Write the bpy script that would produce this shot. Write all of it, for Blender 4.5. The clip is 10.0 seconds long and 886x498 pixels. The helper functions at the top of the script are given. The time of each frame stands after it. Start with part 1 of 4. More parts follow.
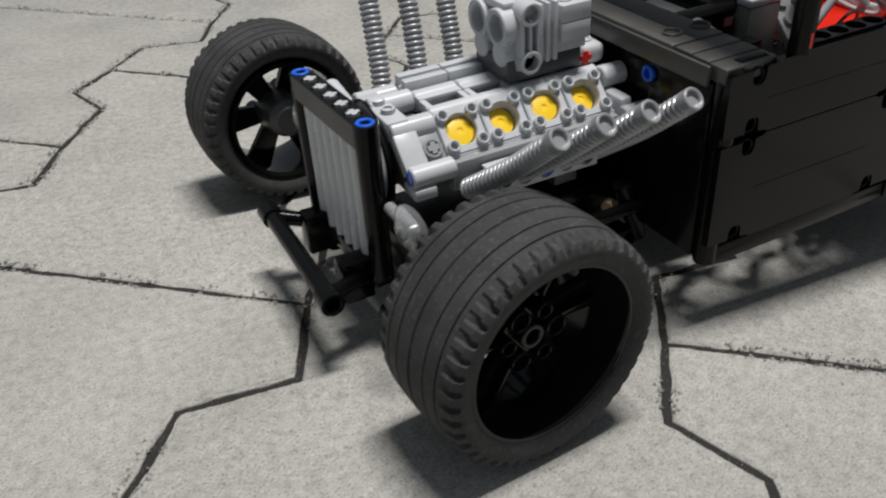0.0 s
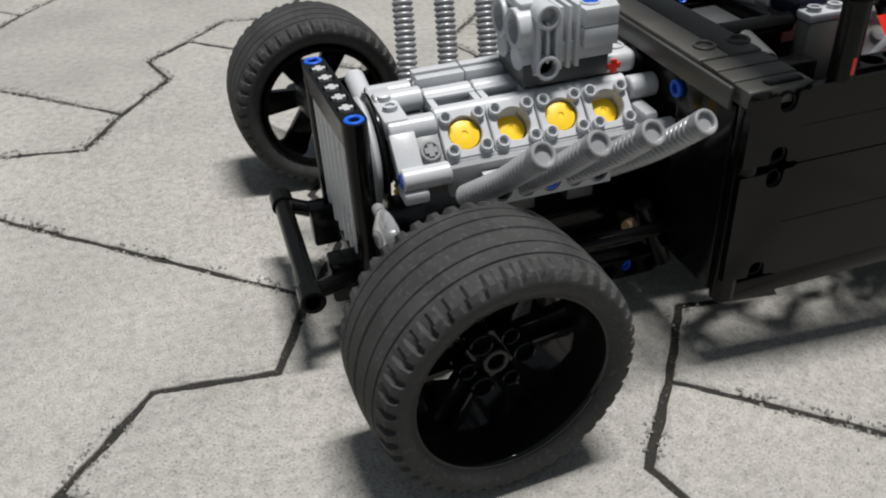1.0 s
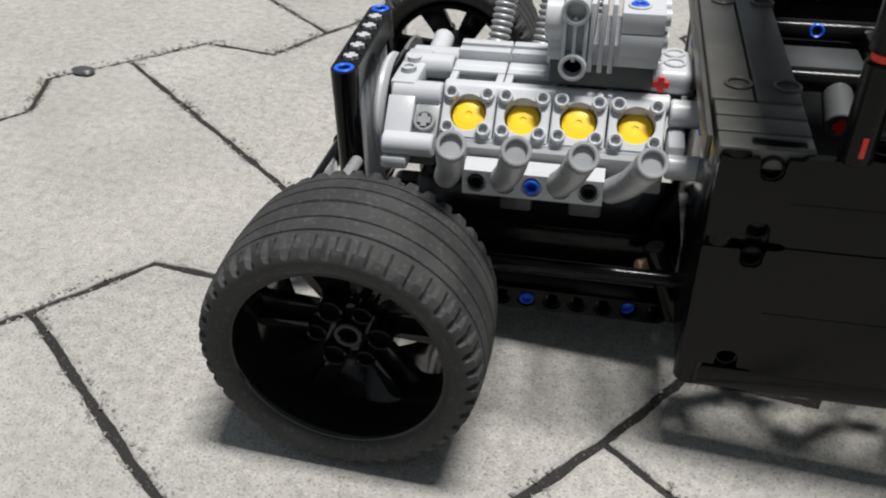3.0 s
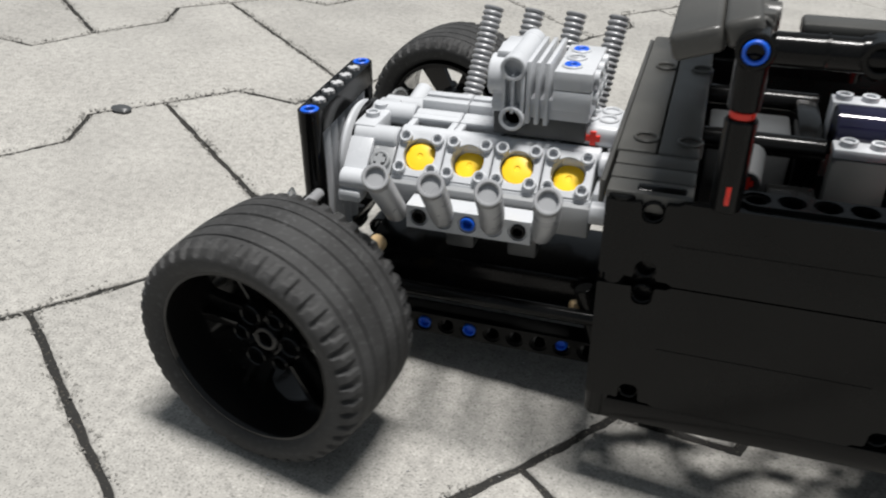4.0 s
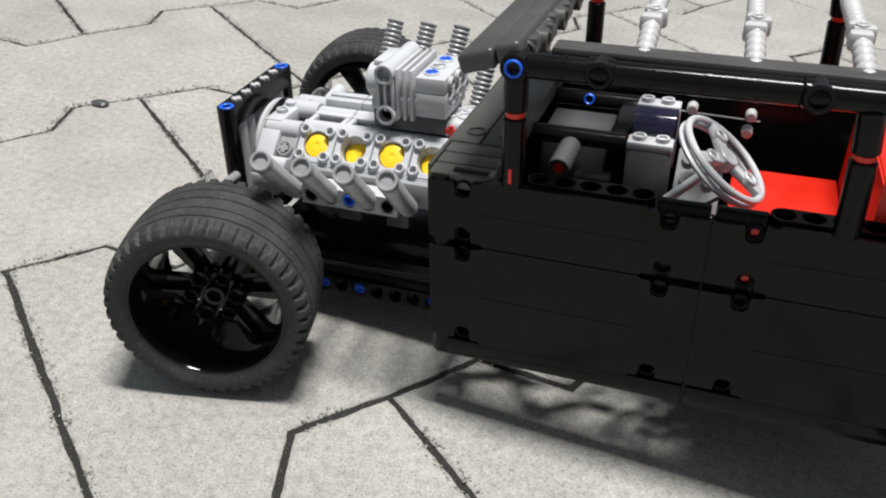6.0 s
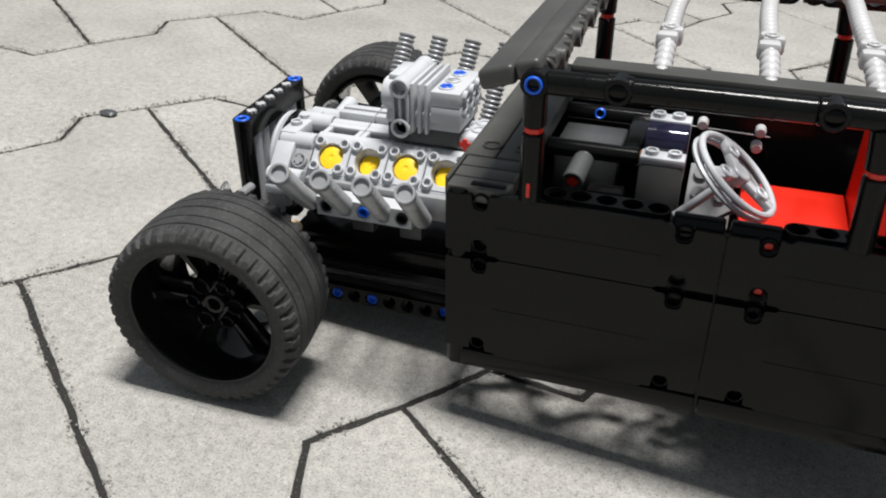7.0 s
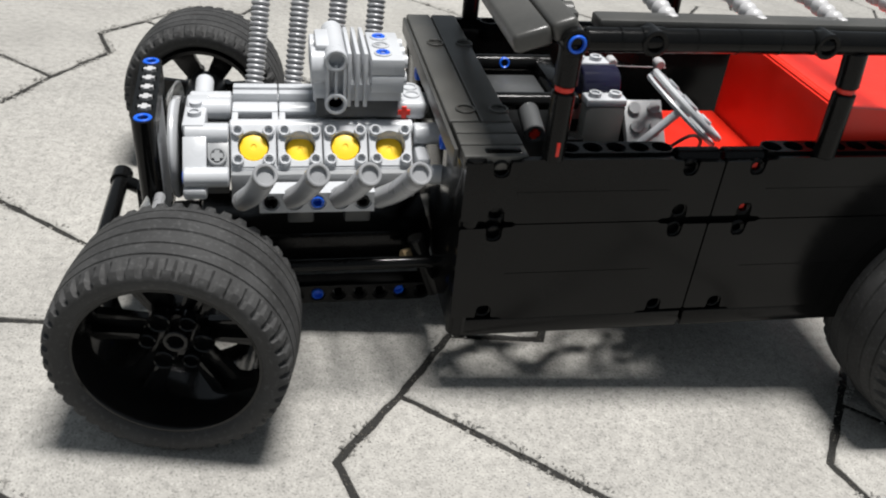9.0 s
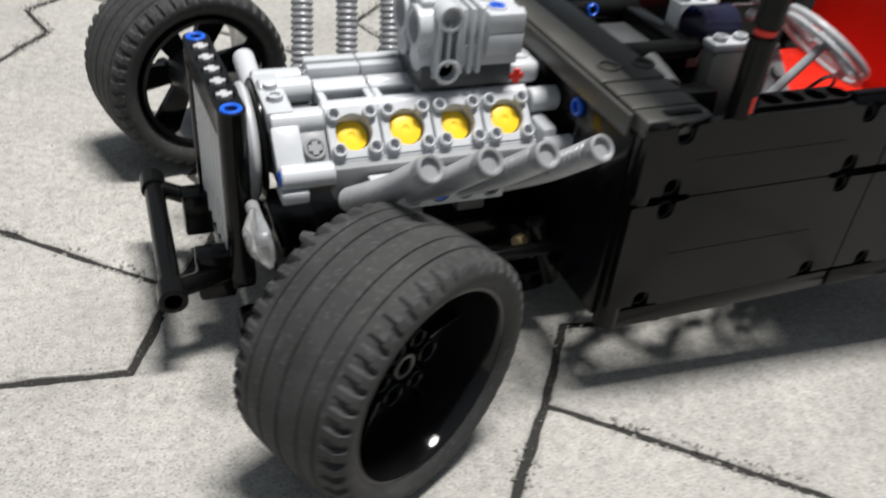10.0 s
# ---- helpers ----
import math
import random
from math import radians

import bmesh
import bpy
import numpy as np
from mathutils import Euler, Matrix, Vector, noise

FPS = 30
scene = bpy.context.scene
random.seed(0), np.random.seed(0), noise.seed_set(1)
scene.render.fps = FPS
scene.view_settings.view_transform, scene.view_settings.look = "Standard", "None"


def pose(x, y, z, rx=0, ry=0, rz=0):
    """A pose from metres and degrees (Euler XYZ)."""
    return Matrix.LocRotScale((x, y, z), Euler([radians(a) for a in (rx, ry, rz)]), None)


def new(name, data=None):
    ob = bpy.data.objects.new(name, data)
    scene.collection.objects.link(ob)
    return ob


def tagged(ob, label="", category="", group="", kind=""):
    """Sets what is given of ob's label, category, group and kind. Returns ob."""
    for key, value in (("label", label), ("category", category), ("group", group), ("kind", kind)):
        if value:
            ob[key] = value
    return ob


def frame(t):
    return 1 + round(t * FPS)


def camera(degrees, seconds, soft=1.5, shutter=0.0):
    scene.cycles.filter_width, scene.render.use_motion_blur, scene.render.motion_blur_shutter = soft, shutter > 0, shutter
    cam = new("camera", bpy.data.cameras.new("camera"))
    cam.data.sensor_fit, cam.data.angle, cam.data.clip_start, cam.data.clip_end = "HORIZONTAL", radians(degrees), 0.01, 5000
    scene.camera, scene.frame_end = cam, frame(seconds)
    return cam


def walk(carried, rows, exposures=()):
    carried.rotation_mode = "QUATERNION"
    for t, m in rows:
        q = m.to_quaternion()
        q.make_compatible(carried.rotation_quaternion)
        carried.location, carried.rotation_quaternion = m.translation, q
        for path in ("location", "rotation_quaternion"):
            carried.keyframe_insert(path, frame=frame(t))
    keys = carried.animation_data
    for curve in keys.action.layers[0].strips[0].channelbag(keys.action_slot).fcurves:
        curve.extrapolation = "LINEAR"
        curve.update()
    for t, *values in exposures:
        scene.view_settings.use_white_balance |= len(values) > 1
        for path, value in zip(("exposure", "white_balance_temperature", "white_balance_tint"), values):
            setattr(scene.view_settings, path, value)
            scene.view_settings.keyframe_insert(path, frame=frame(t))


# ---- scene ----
from mathutils import geometry

U = 0.008  # one stud of the model's grid, in metres
cam = camera(56.27, 10.0, soft=2.0, shutter=0.45)
# seconds, eye in studs, yaw, pitch, roll
PATH = [
    (0, -23.836, -21.125, 22.346, -28.10, -31.78, 1.29),
    (0.5, -21.544, -20.954, 22.704, -26.15, -31.75, 1.20),
    (1, -18.706, -21.436, 22.512, -18.82, -33.13, 1.95),
    (1.5, -15.389, -21.335, 22.651, -14.45, -33.48, 3.26),
    (2, -12.663, -21.763, 23.005, -7.22, -34.42, 4.05),
    (2.5, -9.118, -21.468, 23.163, -1.04, -35.32, 5.51),
    (2.7, -7.161, -21.218, 22.820, 3.46, -36.65, 5.27),
    (3.8, -0.312, -22.621, 23.199, 14.91, -32.98, 5.04),
    (4, 0.674, -23.023, 23.684, 15.21, -32.35, 5.13),
    (4.2, 1.282, -23.210, 24.212, 14.55, -32.40, 4.99),
    (4.5, 3.277, -23.957, 24.606, 15.07, -32.09, 5.12),
    (4.8, 5.497, -24.427, 25.703, 16.55, -32.34, 4.59),
    (5, 5.991, -25.524, 26.184, 16.34, -32.48, 5.09),
    (5.5, 7.789, -26.596, 26.981, 15.56, -32.76, 5.05),
    (5.6, 8.139, -26.481, 27.116, 15.82, -33.12, 4.43),
    (5.7, 8.914, -26.713, 27.433, 17.14, -33.46, 4.23),
    (6.8, 7.605, -29.089, 27.443, 14.91, -31.13, 7.00),
    (7, 7.815, -28.347, 27.749, 16.25, -32.38, 5.37),
    (7.2, 6.847, -28.749, 27.808, 15.12, -32.28, 5.63),
    (7.5, 5.809, -28.674, 27.731, 14.22, -32.61, 6.82),
    (7.6, 5.292, -29.296, 27.949, 13.12, -33.02, 6.71),
    (7.8, 4.722, -29.069, 27.687, 11.83, -33.51, 6.73),
    (8, 2.916, -29.421, 26.959, 4.00, -31.01, 9.56),
    (8.2, 0.930, -28.432, 27.058, -0.74, -31.91, 9.20),
    (8.3, 0.091, -28.248, 27.350, -1.47, -32.76, 8.84),
    (8.5, -1.917, -28.510, 27.422, -3.78, -33.62, 8.91),
    (8.7, -4.318, -28.401, 26.958, -8.14, -33.28, 9.72),
    (9, -8.757, -27.629, 26.171, -15.98, -32.61, 11.14),
    (9.2, -9.608, -26.495, 25.934, -17.40, -32.99, 10.97),
    (9.3, -11.163, -25.788, 25.346, -19.94, -32.72, 11.32),
    (9.5, -13.345, -24.101, 25.130, -21.53, -32.98, 10.93),
    (9.7, -15.728, -22.540, 24.249, -24.77, -32.23, 10.79),
    (10, -17.239, -19.710, 22.536, -26.95, -33.80, 11.02),
]
walk(cam, [(t, pose(x * U, y * U, z * U, 90 + pitch, 0, yaw) @ pose(0, 0, 0, 0, 0, roll)) for t, x, y, z, yaw, pitch, roll in PATH],
     [(0.0, -0.2), (0.6, -0.09), (1.5, 0.0), (2.5, 0.05), (4.0, 0.27), (8.0, 0.29), (9.0, 0.34), (10.0, 0.34)])

# ---- light: a long night-time tube lamp high overhead, dim surroundings ----
world = bpy.data.worlds.new("night")
scene.world = world
world.use_nodes = True
wbg = world.node_tree.nodes["Background"]
wbg.inputs["Color"].default_value = (0.80, 0.90, 1.0, 1)
wbg.inputs["Strength"].default_value = 0.21
lamp_data = bpy.data.lights.new("yard_lamp", "AREA")
lamp_data.shape, lamp_data.size, lamp_data.size_y, lamp_data.energy = "RECTANGLE", 1.0, 0.28, 133.0
lamp_data.color = (1.0, 0.975, 0.95)
yard_lamp = new("yard_lamp", lamp_data)
yard_lamp.matrix_world = pose(0.18, 0.03, 3.0, 0, 2, 0)


# ---- materials ----
def material(name, base, rough=0.4, metal=0.0, dirt=(0.3, 0.29, 0.27), dust=0.0, fine=900.0, coarse=60.0, vary=0.12, bump=0.0, bscale=1500.0, spec=0.5, alpha=None):
    m = bpy.data.materials.new(name)
    m.use_nodes = True
    t = m.node_tree
    b = t.nodes["Principled BSDF"]
    co = t.nodes.new("ShaderNodeTexCoord").outputs["Object"]

    def noisy(scale, detail=4.0):
        n = t.nodes.new("ShaderNodeTexNoise")
        n.inputs["Scale"].default_value, n.inputs["Detail"].default_value = scale, detail
        t.links.new(co, n.inputs["Vector"])
        return n.outputs["Fac"]

    def mapped(src, a, c, lo, hi):
        r = t.nodes.new("ShaderNodeMapRange")
        for k, v in (("From Min", a), ("From Max", c), ("To Min", lo), ("To Max", hi)):
            r.inputs[k].default_value = v
        t.links.new(src, r.inputs["Value"])
        return r.outputs["Result"]

    def mixed(fac, one, two):
        x = t.nodes.new("ShaderNodeMix")
        x.data_type = "RGBA"
        t.links.new(fac, x.inputs["Factor"])
        for sock, v in ((x.inputs[6], one), (x.inputs[7], two)):
            if isinstance(v, tuple):
                sock.default_value = (*v, 1)
            else:
                t.links.new(v, sock)
        return x.outputs[2]

    small, large = noisy(fine), noisy(coarse, 3.0)
    col = mixed(mapped(large, 0.3, 0.7, 0, 1), tuple(c * (1 - vary) for c in base), tuple(min(1, c * (1 + vary)) for c in base))
    if dust:
        col = mixed(mapped(small, 0.55, 0.75, 0, dust), col, dirt)
        col = mixed(mapped(large, 0.45, 0.75, 0, dust * 0.5), col, dirt)
    t.links.new(col, b.inputs["Base Color"])
    t.links.new(mapped(large, 0.3, 0.7, max(0.03, rough * 0.8), min(1, rough * 1.25)), b.inputs["Roughness"])
    b.inputs["Metallic"].default_value = metal
    b.inputs["Specular IOR Level"].default_value = spec
    if bump:
        n = t.nodes.new("ShaderNodeBump")
        n.inputs["Strength"].default_value, n.inputs["Distance"].default_value = bump, 0.0004
        t.links.new(noisy(bscale, 5.0), n.inputs["Height"])
        t.links.new(n.outputs["Normal"], b.inputs["Normal"])
    if alpha:
        b.inputs["Transmission Weight"].default_value = alpha
    return m


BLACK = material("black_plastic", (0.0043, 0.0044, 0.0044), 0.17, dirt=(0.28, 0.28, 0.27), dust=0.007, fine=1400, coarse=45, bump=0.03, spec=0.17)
# dusty copy of BLACK, lightened: lamp sheen on upward faces is in its colour
BLACK_LIT = material("worn_lit_black_plastic", (0.052, 0.0515, 0.048), 0.38, dust=0.045, fine=1100, coarse=45, bump=0.05, spec=0.5)
# cowl copy, lighter still: painted sheen besides dust and scuffs
COWL = material("scuffed_lit_black_plastic", (0.076, 0.0745, 0.068), 0.42, dust=0.06, fine=1000, coarse=40, bump=0.05)
RUBBER = material("rubber", (0.030, 0.030, 0.030), 0.72, dirt=(0.26, 0.265, 0.265), dust=0.145, fine=700, coarse=70, bump=0.25, bscale=2500, spec=0.35)
GREY = material("light_grey_plastic", (0.49, 0.505, 0.525), 0.30, vary=0.04, dust=0.03, bump=0.02)
RIM = material("glossy_black_rim", (0.006, 0.006, 0.006), 0.09, dust=0.012, coarse=45, bump=0.03, spec=0.32)
DARK_GREY = material("dark_grey_plastic", (0.060, 0.063, 0.065), 0.38, vary=0.06, dust=0.05)
MEDIUM_GREY = material("medium_grey_plastic", (0.27, 0.278, 0.285), 0.34, vary=0.05, dust=0.04)
MID_GREY = material("mid_grey_plastic", (0.10, 0.103, 0.10), 0.38, vary=0.06, dust=0.05)
SILVER = material("silver_plastic", (0.33, 0.335, 0.345), 0.30, metal=0.30, vary=0.06, bump=0.03)
YELLOW = material("yellow_plastic", (0.86, 0.56, 0.01), 0.48, vary=0.04)
BLUE = material("blue_plastic", (0.005, 0.10, 0.62), 0.35, vary=0.05)
RED = material("red_plastic", (0.72, 0.022, 0.008), 0.36, vary=0.05, dust=0.03)
WHITE = material("white_plastic", (0.44, 0.44, 0.445), 0.35, vary=0.04)
TAN = material("tan_plastic", (0.55, 0.40, 0.22), 0.4, vary=0.05)
NAVY = material("smoky_blue_plastic", (0.012, 0.012, 0.03), 0.08, vary=0.05)
ORANGE = material("orange_plastic", (0.8, 0.2, 0.02), 0.4)
CLEAR = material("clear_plastic", (0.85, 0.87, 0.88), 0.06, vary=0.02, alpha=0.85)


def concrete(name, base):
    m = bpy.data.materials.new(name)
    m.use_nodes = True
    t = m.node_tree
    b = t.nodes["Principled BSDF"]
    geo = t.nodes.new("ShaderNodeNewGeometry").outputs["Position"]
    info = t.nodes.new("ShaderNodeObjectInfo").outputs["Random"]

    def noisy(scale, detail=6.0, kind="ShaderNodeTexNoise"):
        n = t.nodes.new(kind)
        n.inputs["Scale"].default_value = scale
        if kind == "ShaderNodeTexNoise":
            n.inputs["Detail"].default_value = detail
        t.links.new(geo, n.inputs["Vector"])
        return n.outputs[0]

    def ramp(src, stops):
        r = t.nodes.new("ShaderNodeValToRGB")
        r.color_ramp.elements[0].position, r.color_ramp.elements[0].color = stops[0][0], (*stops[0][1], 1)
        r.color_ramp.elements[1].position, r.color_ramp.elements[1].color = stops[-1][0], (*stops[-1][1], 1)
        for p, c in stops[1:-1]:
            r.color_ramp.elements.new(p).color = (*c, 1)
        t.links.new(src, r.inputs["Fac"])
        return r.outputs["Color"]

    def mul(a, c, how="MULTIPLY", fac=1.0):
        x = t.nodes.new("ShaderNodeMix")
        x.data_type, x.blend_type = "RGBA", how
        x.inputs["Factor"].default_value = fac
        t.links.new(a, x.inputs[6])
        t.links.new(c, x.inputs[7])
        return x.outputs[2]

    g = lambda v: (v, v, v)
    col = ramp(noisy(260, 8), [(0.28, tuple(c * 0.80 for c in base)), (0.5, base), (0.74, tuple(c * 1.13 for c in base))])
    col = mul(col, ramp(noisy(18, 4), [(0.25, g(0.82)), (0.75, g(1.08))]))
    col = mul(col, ramp(noisy(1300, 3), [(0.34, g(0.56)), (0.43, g(0.94)), (0.60, g(1.0)), (0.70, g(1.30))]))
    col = mul(col, ramp(info, [(0.0, g(0.93)), (1.0, g(1.04))]))
    t.links.new(col, b.inputs["Base Color"])
    b.inputs["Roughness"].default_value = 0.85
    bump = t.nodes.new("ShaderNodeBump")
    bump.inputs["Strength"].default_value, bump.inputs["Distance"].default_value = 0.50, 0.0007
    t.links.new(noisy(420, 9), bump.inputs["Height"])
    t.links.new(bump.outputs["Normal"], b.inputs["Normal"])
    return m


CONCRETE = concrete("concrete", (0.36, 0.35, 0.325))
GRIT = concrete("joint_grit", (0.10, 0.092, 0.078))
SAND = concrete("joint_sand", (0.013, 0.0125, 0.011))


# ---- shapes, in studs ----
def basis(p, d):
    d = Vector(d).normalized()
    return Matrix.Translation(p) @ d.to_track_quat("Z", "Y").to_matrix().to_4x4()


def box(bm, x0, x1, y0, y1, z0, z1, bev=0.07, m=None, seg=2):
    b = bmesh.new()
    bmesh.ops.create_cube(b, size=1)
    for v in b.verts:
        v.co = Vector(((x0 + x1) / 2 + v.co.x * (x1 - x0), (y0 + y1) / 2 + v.co.y * (y1 - y0), (z0 + z1) / 2 + v.co.z * (z1 - z0)))
    if bev:
        bev = min(bev, 0.45 * min(x1 - x0, y1 - y0, z1 - z0))
        bmesh.ops.bevel(b, geom=b.edges[:], offset=bev, segments=seg, affect="EDGES", profile=0.5)
    join(bm, b, m)


def join(bm, other, m=None):
    if m is not None:
        other.transform(m)
    mesh = bpy.data.meshes.new("tmp")
    other.to_mesh(mesh)
    other.free()
    bm.from_mesh(mesh)
    bpy.data.meshes.remove(mesh)


def lathe(bm, profile, seg=24, m=None, wave=None):
    """profile: rows of (radius, height) along local z; wave(n, i) scales the radius of segment n, row i."""
    b = bmesh.new()
    rings = []
    for i, (r, h) in enumerate(profile):
        ring = []
        for n in range(seg):
            a = 2 * math.pi * n / seg
            k = wave(n, i) if wave else 1
            ring.append(b.verts.new((r * k * math.cos(a), r * k * math.sin(a), h)))
        rings.append(ring)
    for lo, hi in zip(rings, rings[1:]):
        for n in range(seg):
            q = (n + 1) % seg
            b.faces.new((lo[n], lo[q], hi[q], hi[n]))
    bmesh.ops.remove_doubles(b, verts=b.verts[:], dist=1e-5)
    bmesh.ops.recalc_face_normals(b, faces=b.faces[:])
    join(bm, b, m)


def rod(bm, p0, p1, r, seg=16, bev=0.06):
    d = Vector(p1) - Vector(p0)
    n = d.length
    bev = min(bev, r * 0.5, n * 0.4)
    lathe(bm, [(0, 0), (r - bev, 0), (r, bev), (r, n - bev), (r - bev, n), (0, n)], seg, basis(p0, d))


def tube(bm, p0, p1, r, hole, seg=16, deep=None):
    d = Vector(p1) - Vector(p0)
    n = d.length
    e = 0.04
    low = 0 if deep is None else n - deep
    lathe(bm, [(hole, low), (hole, n - e), (hole + e, n), (r - e, n), (r, n - e), (r, e), (r - e, 0), (hole if deep is None else 0, 0)] + ([(hole, low)] if deep is None else []), seg, basis(p0, d))
    if deep is not None:
        lathe(bm, [(0, low), (hole, low)], seg, basis(p0, d))


def path_tube(bm, pts, r, seg=12, ribs=0.0, per=0.4, r_end=None):
    """A bent pipe along a smooth curve; ribs: height of its rings; per: their spacing."""
    pts = [Vector(p) for p in pts]
    fine = []
    for i in range(len(pts) - 1):
        a, b, c, d = pts[max(0, i - 1)], pts[i], pts[i + 1], pts[min(len(pts) - 1, i + 2)]
        for k in range(24):
            s = k / 24
            fine.append(0.5 * ((2 * b) + (c - a) * s + (2 * a - 5 * b + 4 * c - d) * s * s + (3 * b - a - 3 * c + d) * s ** 3))
    fine.append(pts[-1])
    dist = [0]
    for p, q in zip(fine, fine[1:]):
        dist.append(dist[-1] + (q - p).length)
    total = dist[-1]
    step = per / 6 if ribs else 0.25
    count = max(4, int(total / step))
    rings, j = [], 0
    for k in range(count + 1):
        s = total * k / count
        while j < len(dist) - 2 and dist[j + 1] < s:
            j += 1
        f = (s - dist[j]) / max(1e-6, dist[j + 1] - dist[j])
        p = fine[j].lerp(fine[j + 1], min(1, f))
        d = (fine[min(j + 2, len(fine) - 1)] - fine[max(0, j - 1)]).normalized()
        rad = r + (ribs * (0, 0.55, 0.9, 1, 0.9, 0.55)[k % 6] if ribs else 0)
        mm = basis(p, d)
        rings.append([bm.verts.new(mm @ Vector((rad * math.cos(2 * math.pi * n / seg), rad * math.sin(2 * math.pi * n / seg), 0))) for n in range(seg)])
    for lo, hi in zip(rings, rings[1:]):
        for n in range(seg):
            q = (n + 1) % seg
            bm.faces.new((lo[n], lo[q], hi[q], hi[n]))
    bm.faces.new(rings[0][::-1])
    bm.faces.new(rings[-1])


def liftarm(bm, m, n, thick=1.0, hole=0.30, wide=1.0, first=True, last=True):
    """A beam with n round holes along local x from the origin, holes along local z."""
    b = bmesh.new()
    w, h = wide / 2 - 0.01, thick / 2 - 0.01
    for i in range(n):
        outer = []
        for k in range(16):
            a = 2 * math.pi * k / 16
            c, s = math.cos(a), math.sin(a)
            if (i == n - 1 and last and c > 1e-6) or (i == 0 and first and c < -1e-6):
                outer.append((w * c, w * s))
            else:
                q = max(abs(c), abs(s))
                outer.append((0.5 * c / q, w * s / q))
        rows = []
        for r, z in ((None, -h), (hole + 0.09, -h), (hole + 0.09, -h + 0.1), (hole, -h + 0.1), (hole, h - 0.1), (hole + 0.09, h - 0.1), (hole + 0.09, h), (None, h)):
            rows.append([b.verts.new((i + (outer[k][0] if r is None else r * math.cos(math.pi * k / 8)), outer[k][1] if r is None else r * math.sin(math.pi * k / 8), z)) for k in range(16)])
        for lo, hi in zip(rows, rows[1:]):
            for k in range(16):
                q = (k + 1) % 16
                b.faces.new((lo[k], lo[q], hi[q], hi[k]))
        for k in range(16):
            q = (k + 1) % 16
            ax = (outer[k][0] + outer[q][0]) / 2
            if (i < n - 1 and ax > 0.49) or (i > 0 and ax < -0.49):
                continue
            b.faces.new((rows[-1][k], rows[-1][q], rows[0][q], rows[0][k]))
    bmesh.ops.remove_doubles(b, verts=b.verts[:], dist=1e-4)
    bmesh.ops.recalc_face_normals(b, faces=b.faces[:])
    join(bm, b, m)


def prism(bm, pts, depth, m=None, bev=0.05):
    """A flat outline in local x, y, thickened from z = 0 to depth."""
    b = bmesh.new()
    f = b.faces.new([b.verts.new((x, y, 0)) for x, y in pts])
    up = bmesh.ops.extrude_face_region(b, geom=[f])["geom"]
    bmesh.ops.translate(b, verts=[v for v in up if isinstance(v, bmesh.types.BMVert)], vec=(0, 0, depth))
    bmesh.ops.recalc_face_normals(b, faces=b.faces[:])
    if bev:
        bmesh.ops.bevel(b, geom=[e for e in b.edges if not e.verts[0].co.z == e.verts[1].co.z or e.verts[0].co.z > 0], offset=bev, segments=2, affect="EDGES")
    join(bm, b, m)


def axle_end(bm, p, d, r=0.29, n=0.12):
    mm = basis(p, d)
    w = 0.11
    pts = [(w, r), (-w, r), (-w, w), (-r, w), (-r, -w), (-w, -w), (-w, -r), (w, -r), (w, -w), (r, -w), (r, w), (w, w)]
    prism(bm, pts, n, mm, bev=0)


def mesh_of(name, bm, mat):
    for v in bm.verts:
        v.co *= U
    mesh = bpy.data.meshes.new(name)
    bm.to_mesh(mesh)
    bm.free()
    mesh.materials.append(mat)
    mesh.shade_smooth()
    mesh.set_sharp_from_angle(angle=radians(32))
    return mesh


def part(name, bm, mat, parent, label="", at=None):
    ob = new(name, mesh_of(name, bm, mat))
    ob.parent = parent
    if at is not None:
        ob.location = Vector(at) * U
    if label:
        ob["label"] = label
    return ob


def fresh():
    return bmesh.new()


AX = {"x": (1, 0, 0), "y": (0, 1, 0), "z": (0, 0, 1)}


def along(p, run, hole):
    """The pose of a liftarm whose first hole lies at p, which runs along one axis with its holes along another."""
    x, z = Vector(AX[run]), Vector(AX[hole])
    y = z.cross(x)
    return Matrix.Translation(p) @ Matrix((x, y, z)).transposed().to_4x4()


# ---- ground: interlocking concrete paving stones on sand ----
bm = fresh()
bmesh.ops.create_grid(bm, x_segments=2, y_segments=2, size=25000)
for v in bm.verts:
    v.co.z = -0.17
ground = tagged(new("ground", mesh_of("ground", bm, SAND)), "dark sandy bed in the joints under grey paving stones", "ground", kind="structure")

ZIG = [(0, 0), (3.15, 4.3), (7.97, 4.15), (10.06, 8.9), (13.14, 14.35), (11.84, 18.27), (14.97, 22.17)]
STEP_A, STEP_B = Vector((-8.1, 22.82, 0)), Vector((14.97, 22.17, 0))


def paver_outline():
    q = Vector((*ZIG[3], 0)) - STEP_A
    rim = [Vector((0, 0, 0)), q]
    base = Vector((*ZIG[3], 0))
    for x, y in ZIG[4:]:
        rim.append(q + Vector((x, y, 0)) - base)
    for x, y in ZIG[1:4]:
        rim.append(q + STEP_B + Vector((x, y, 0)) - base)
    rim.append(STEP_B.copy())
    for x, y in ZIG[5:0:-1]:
        rim.append(Vector((x, y, 0)))
    return rim


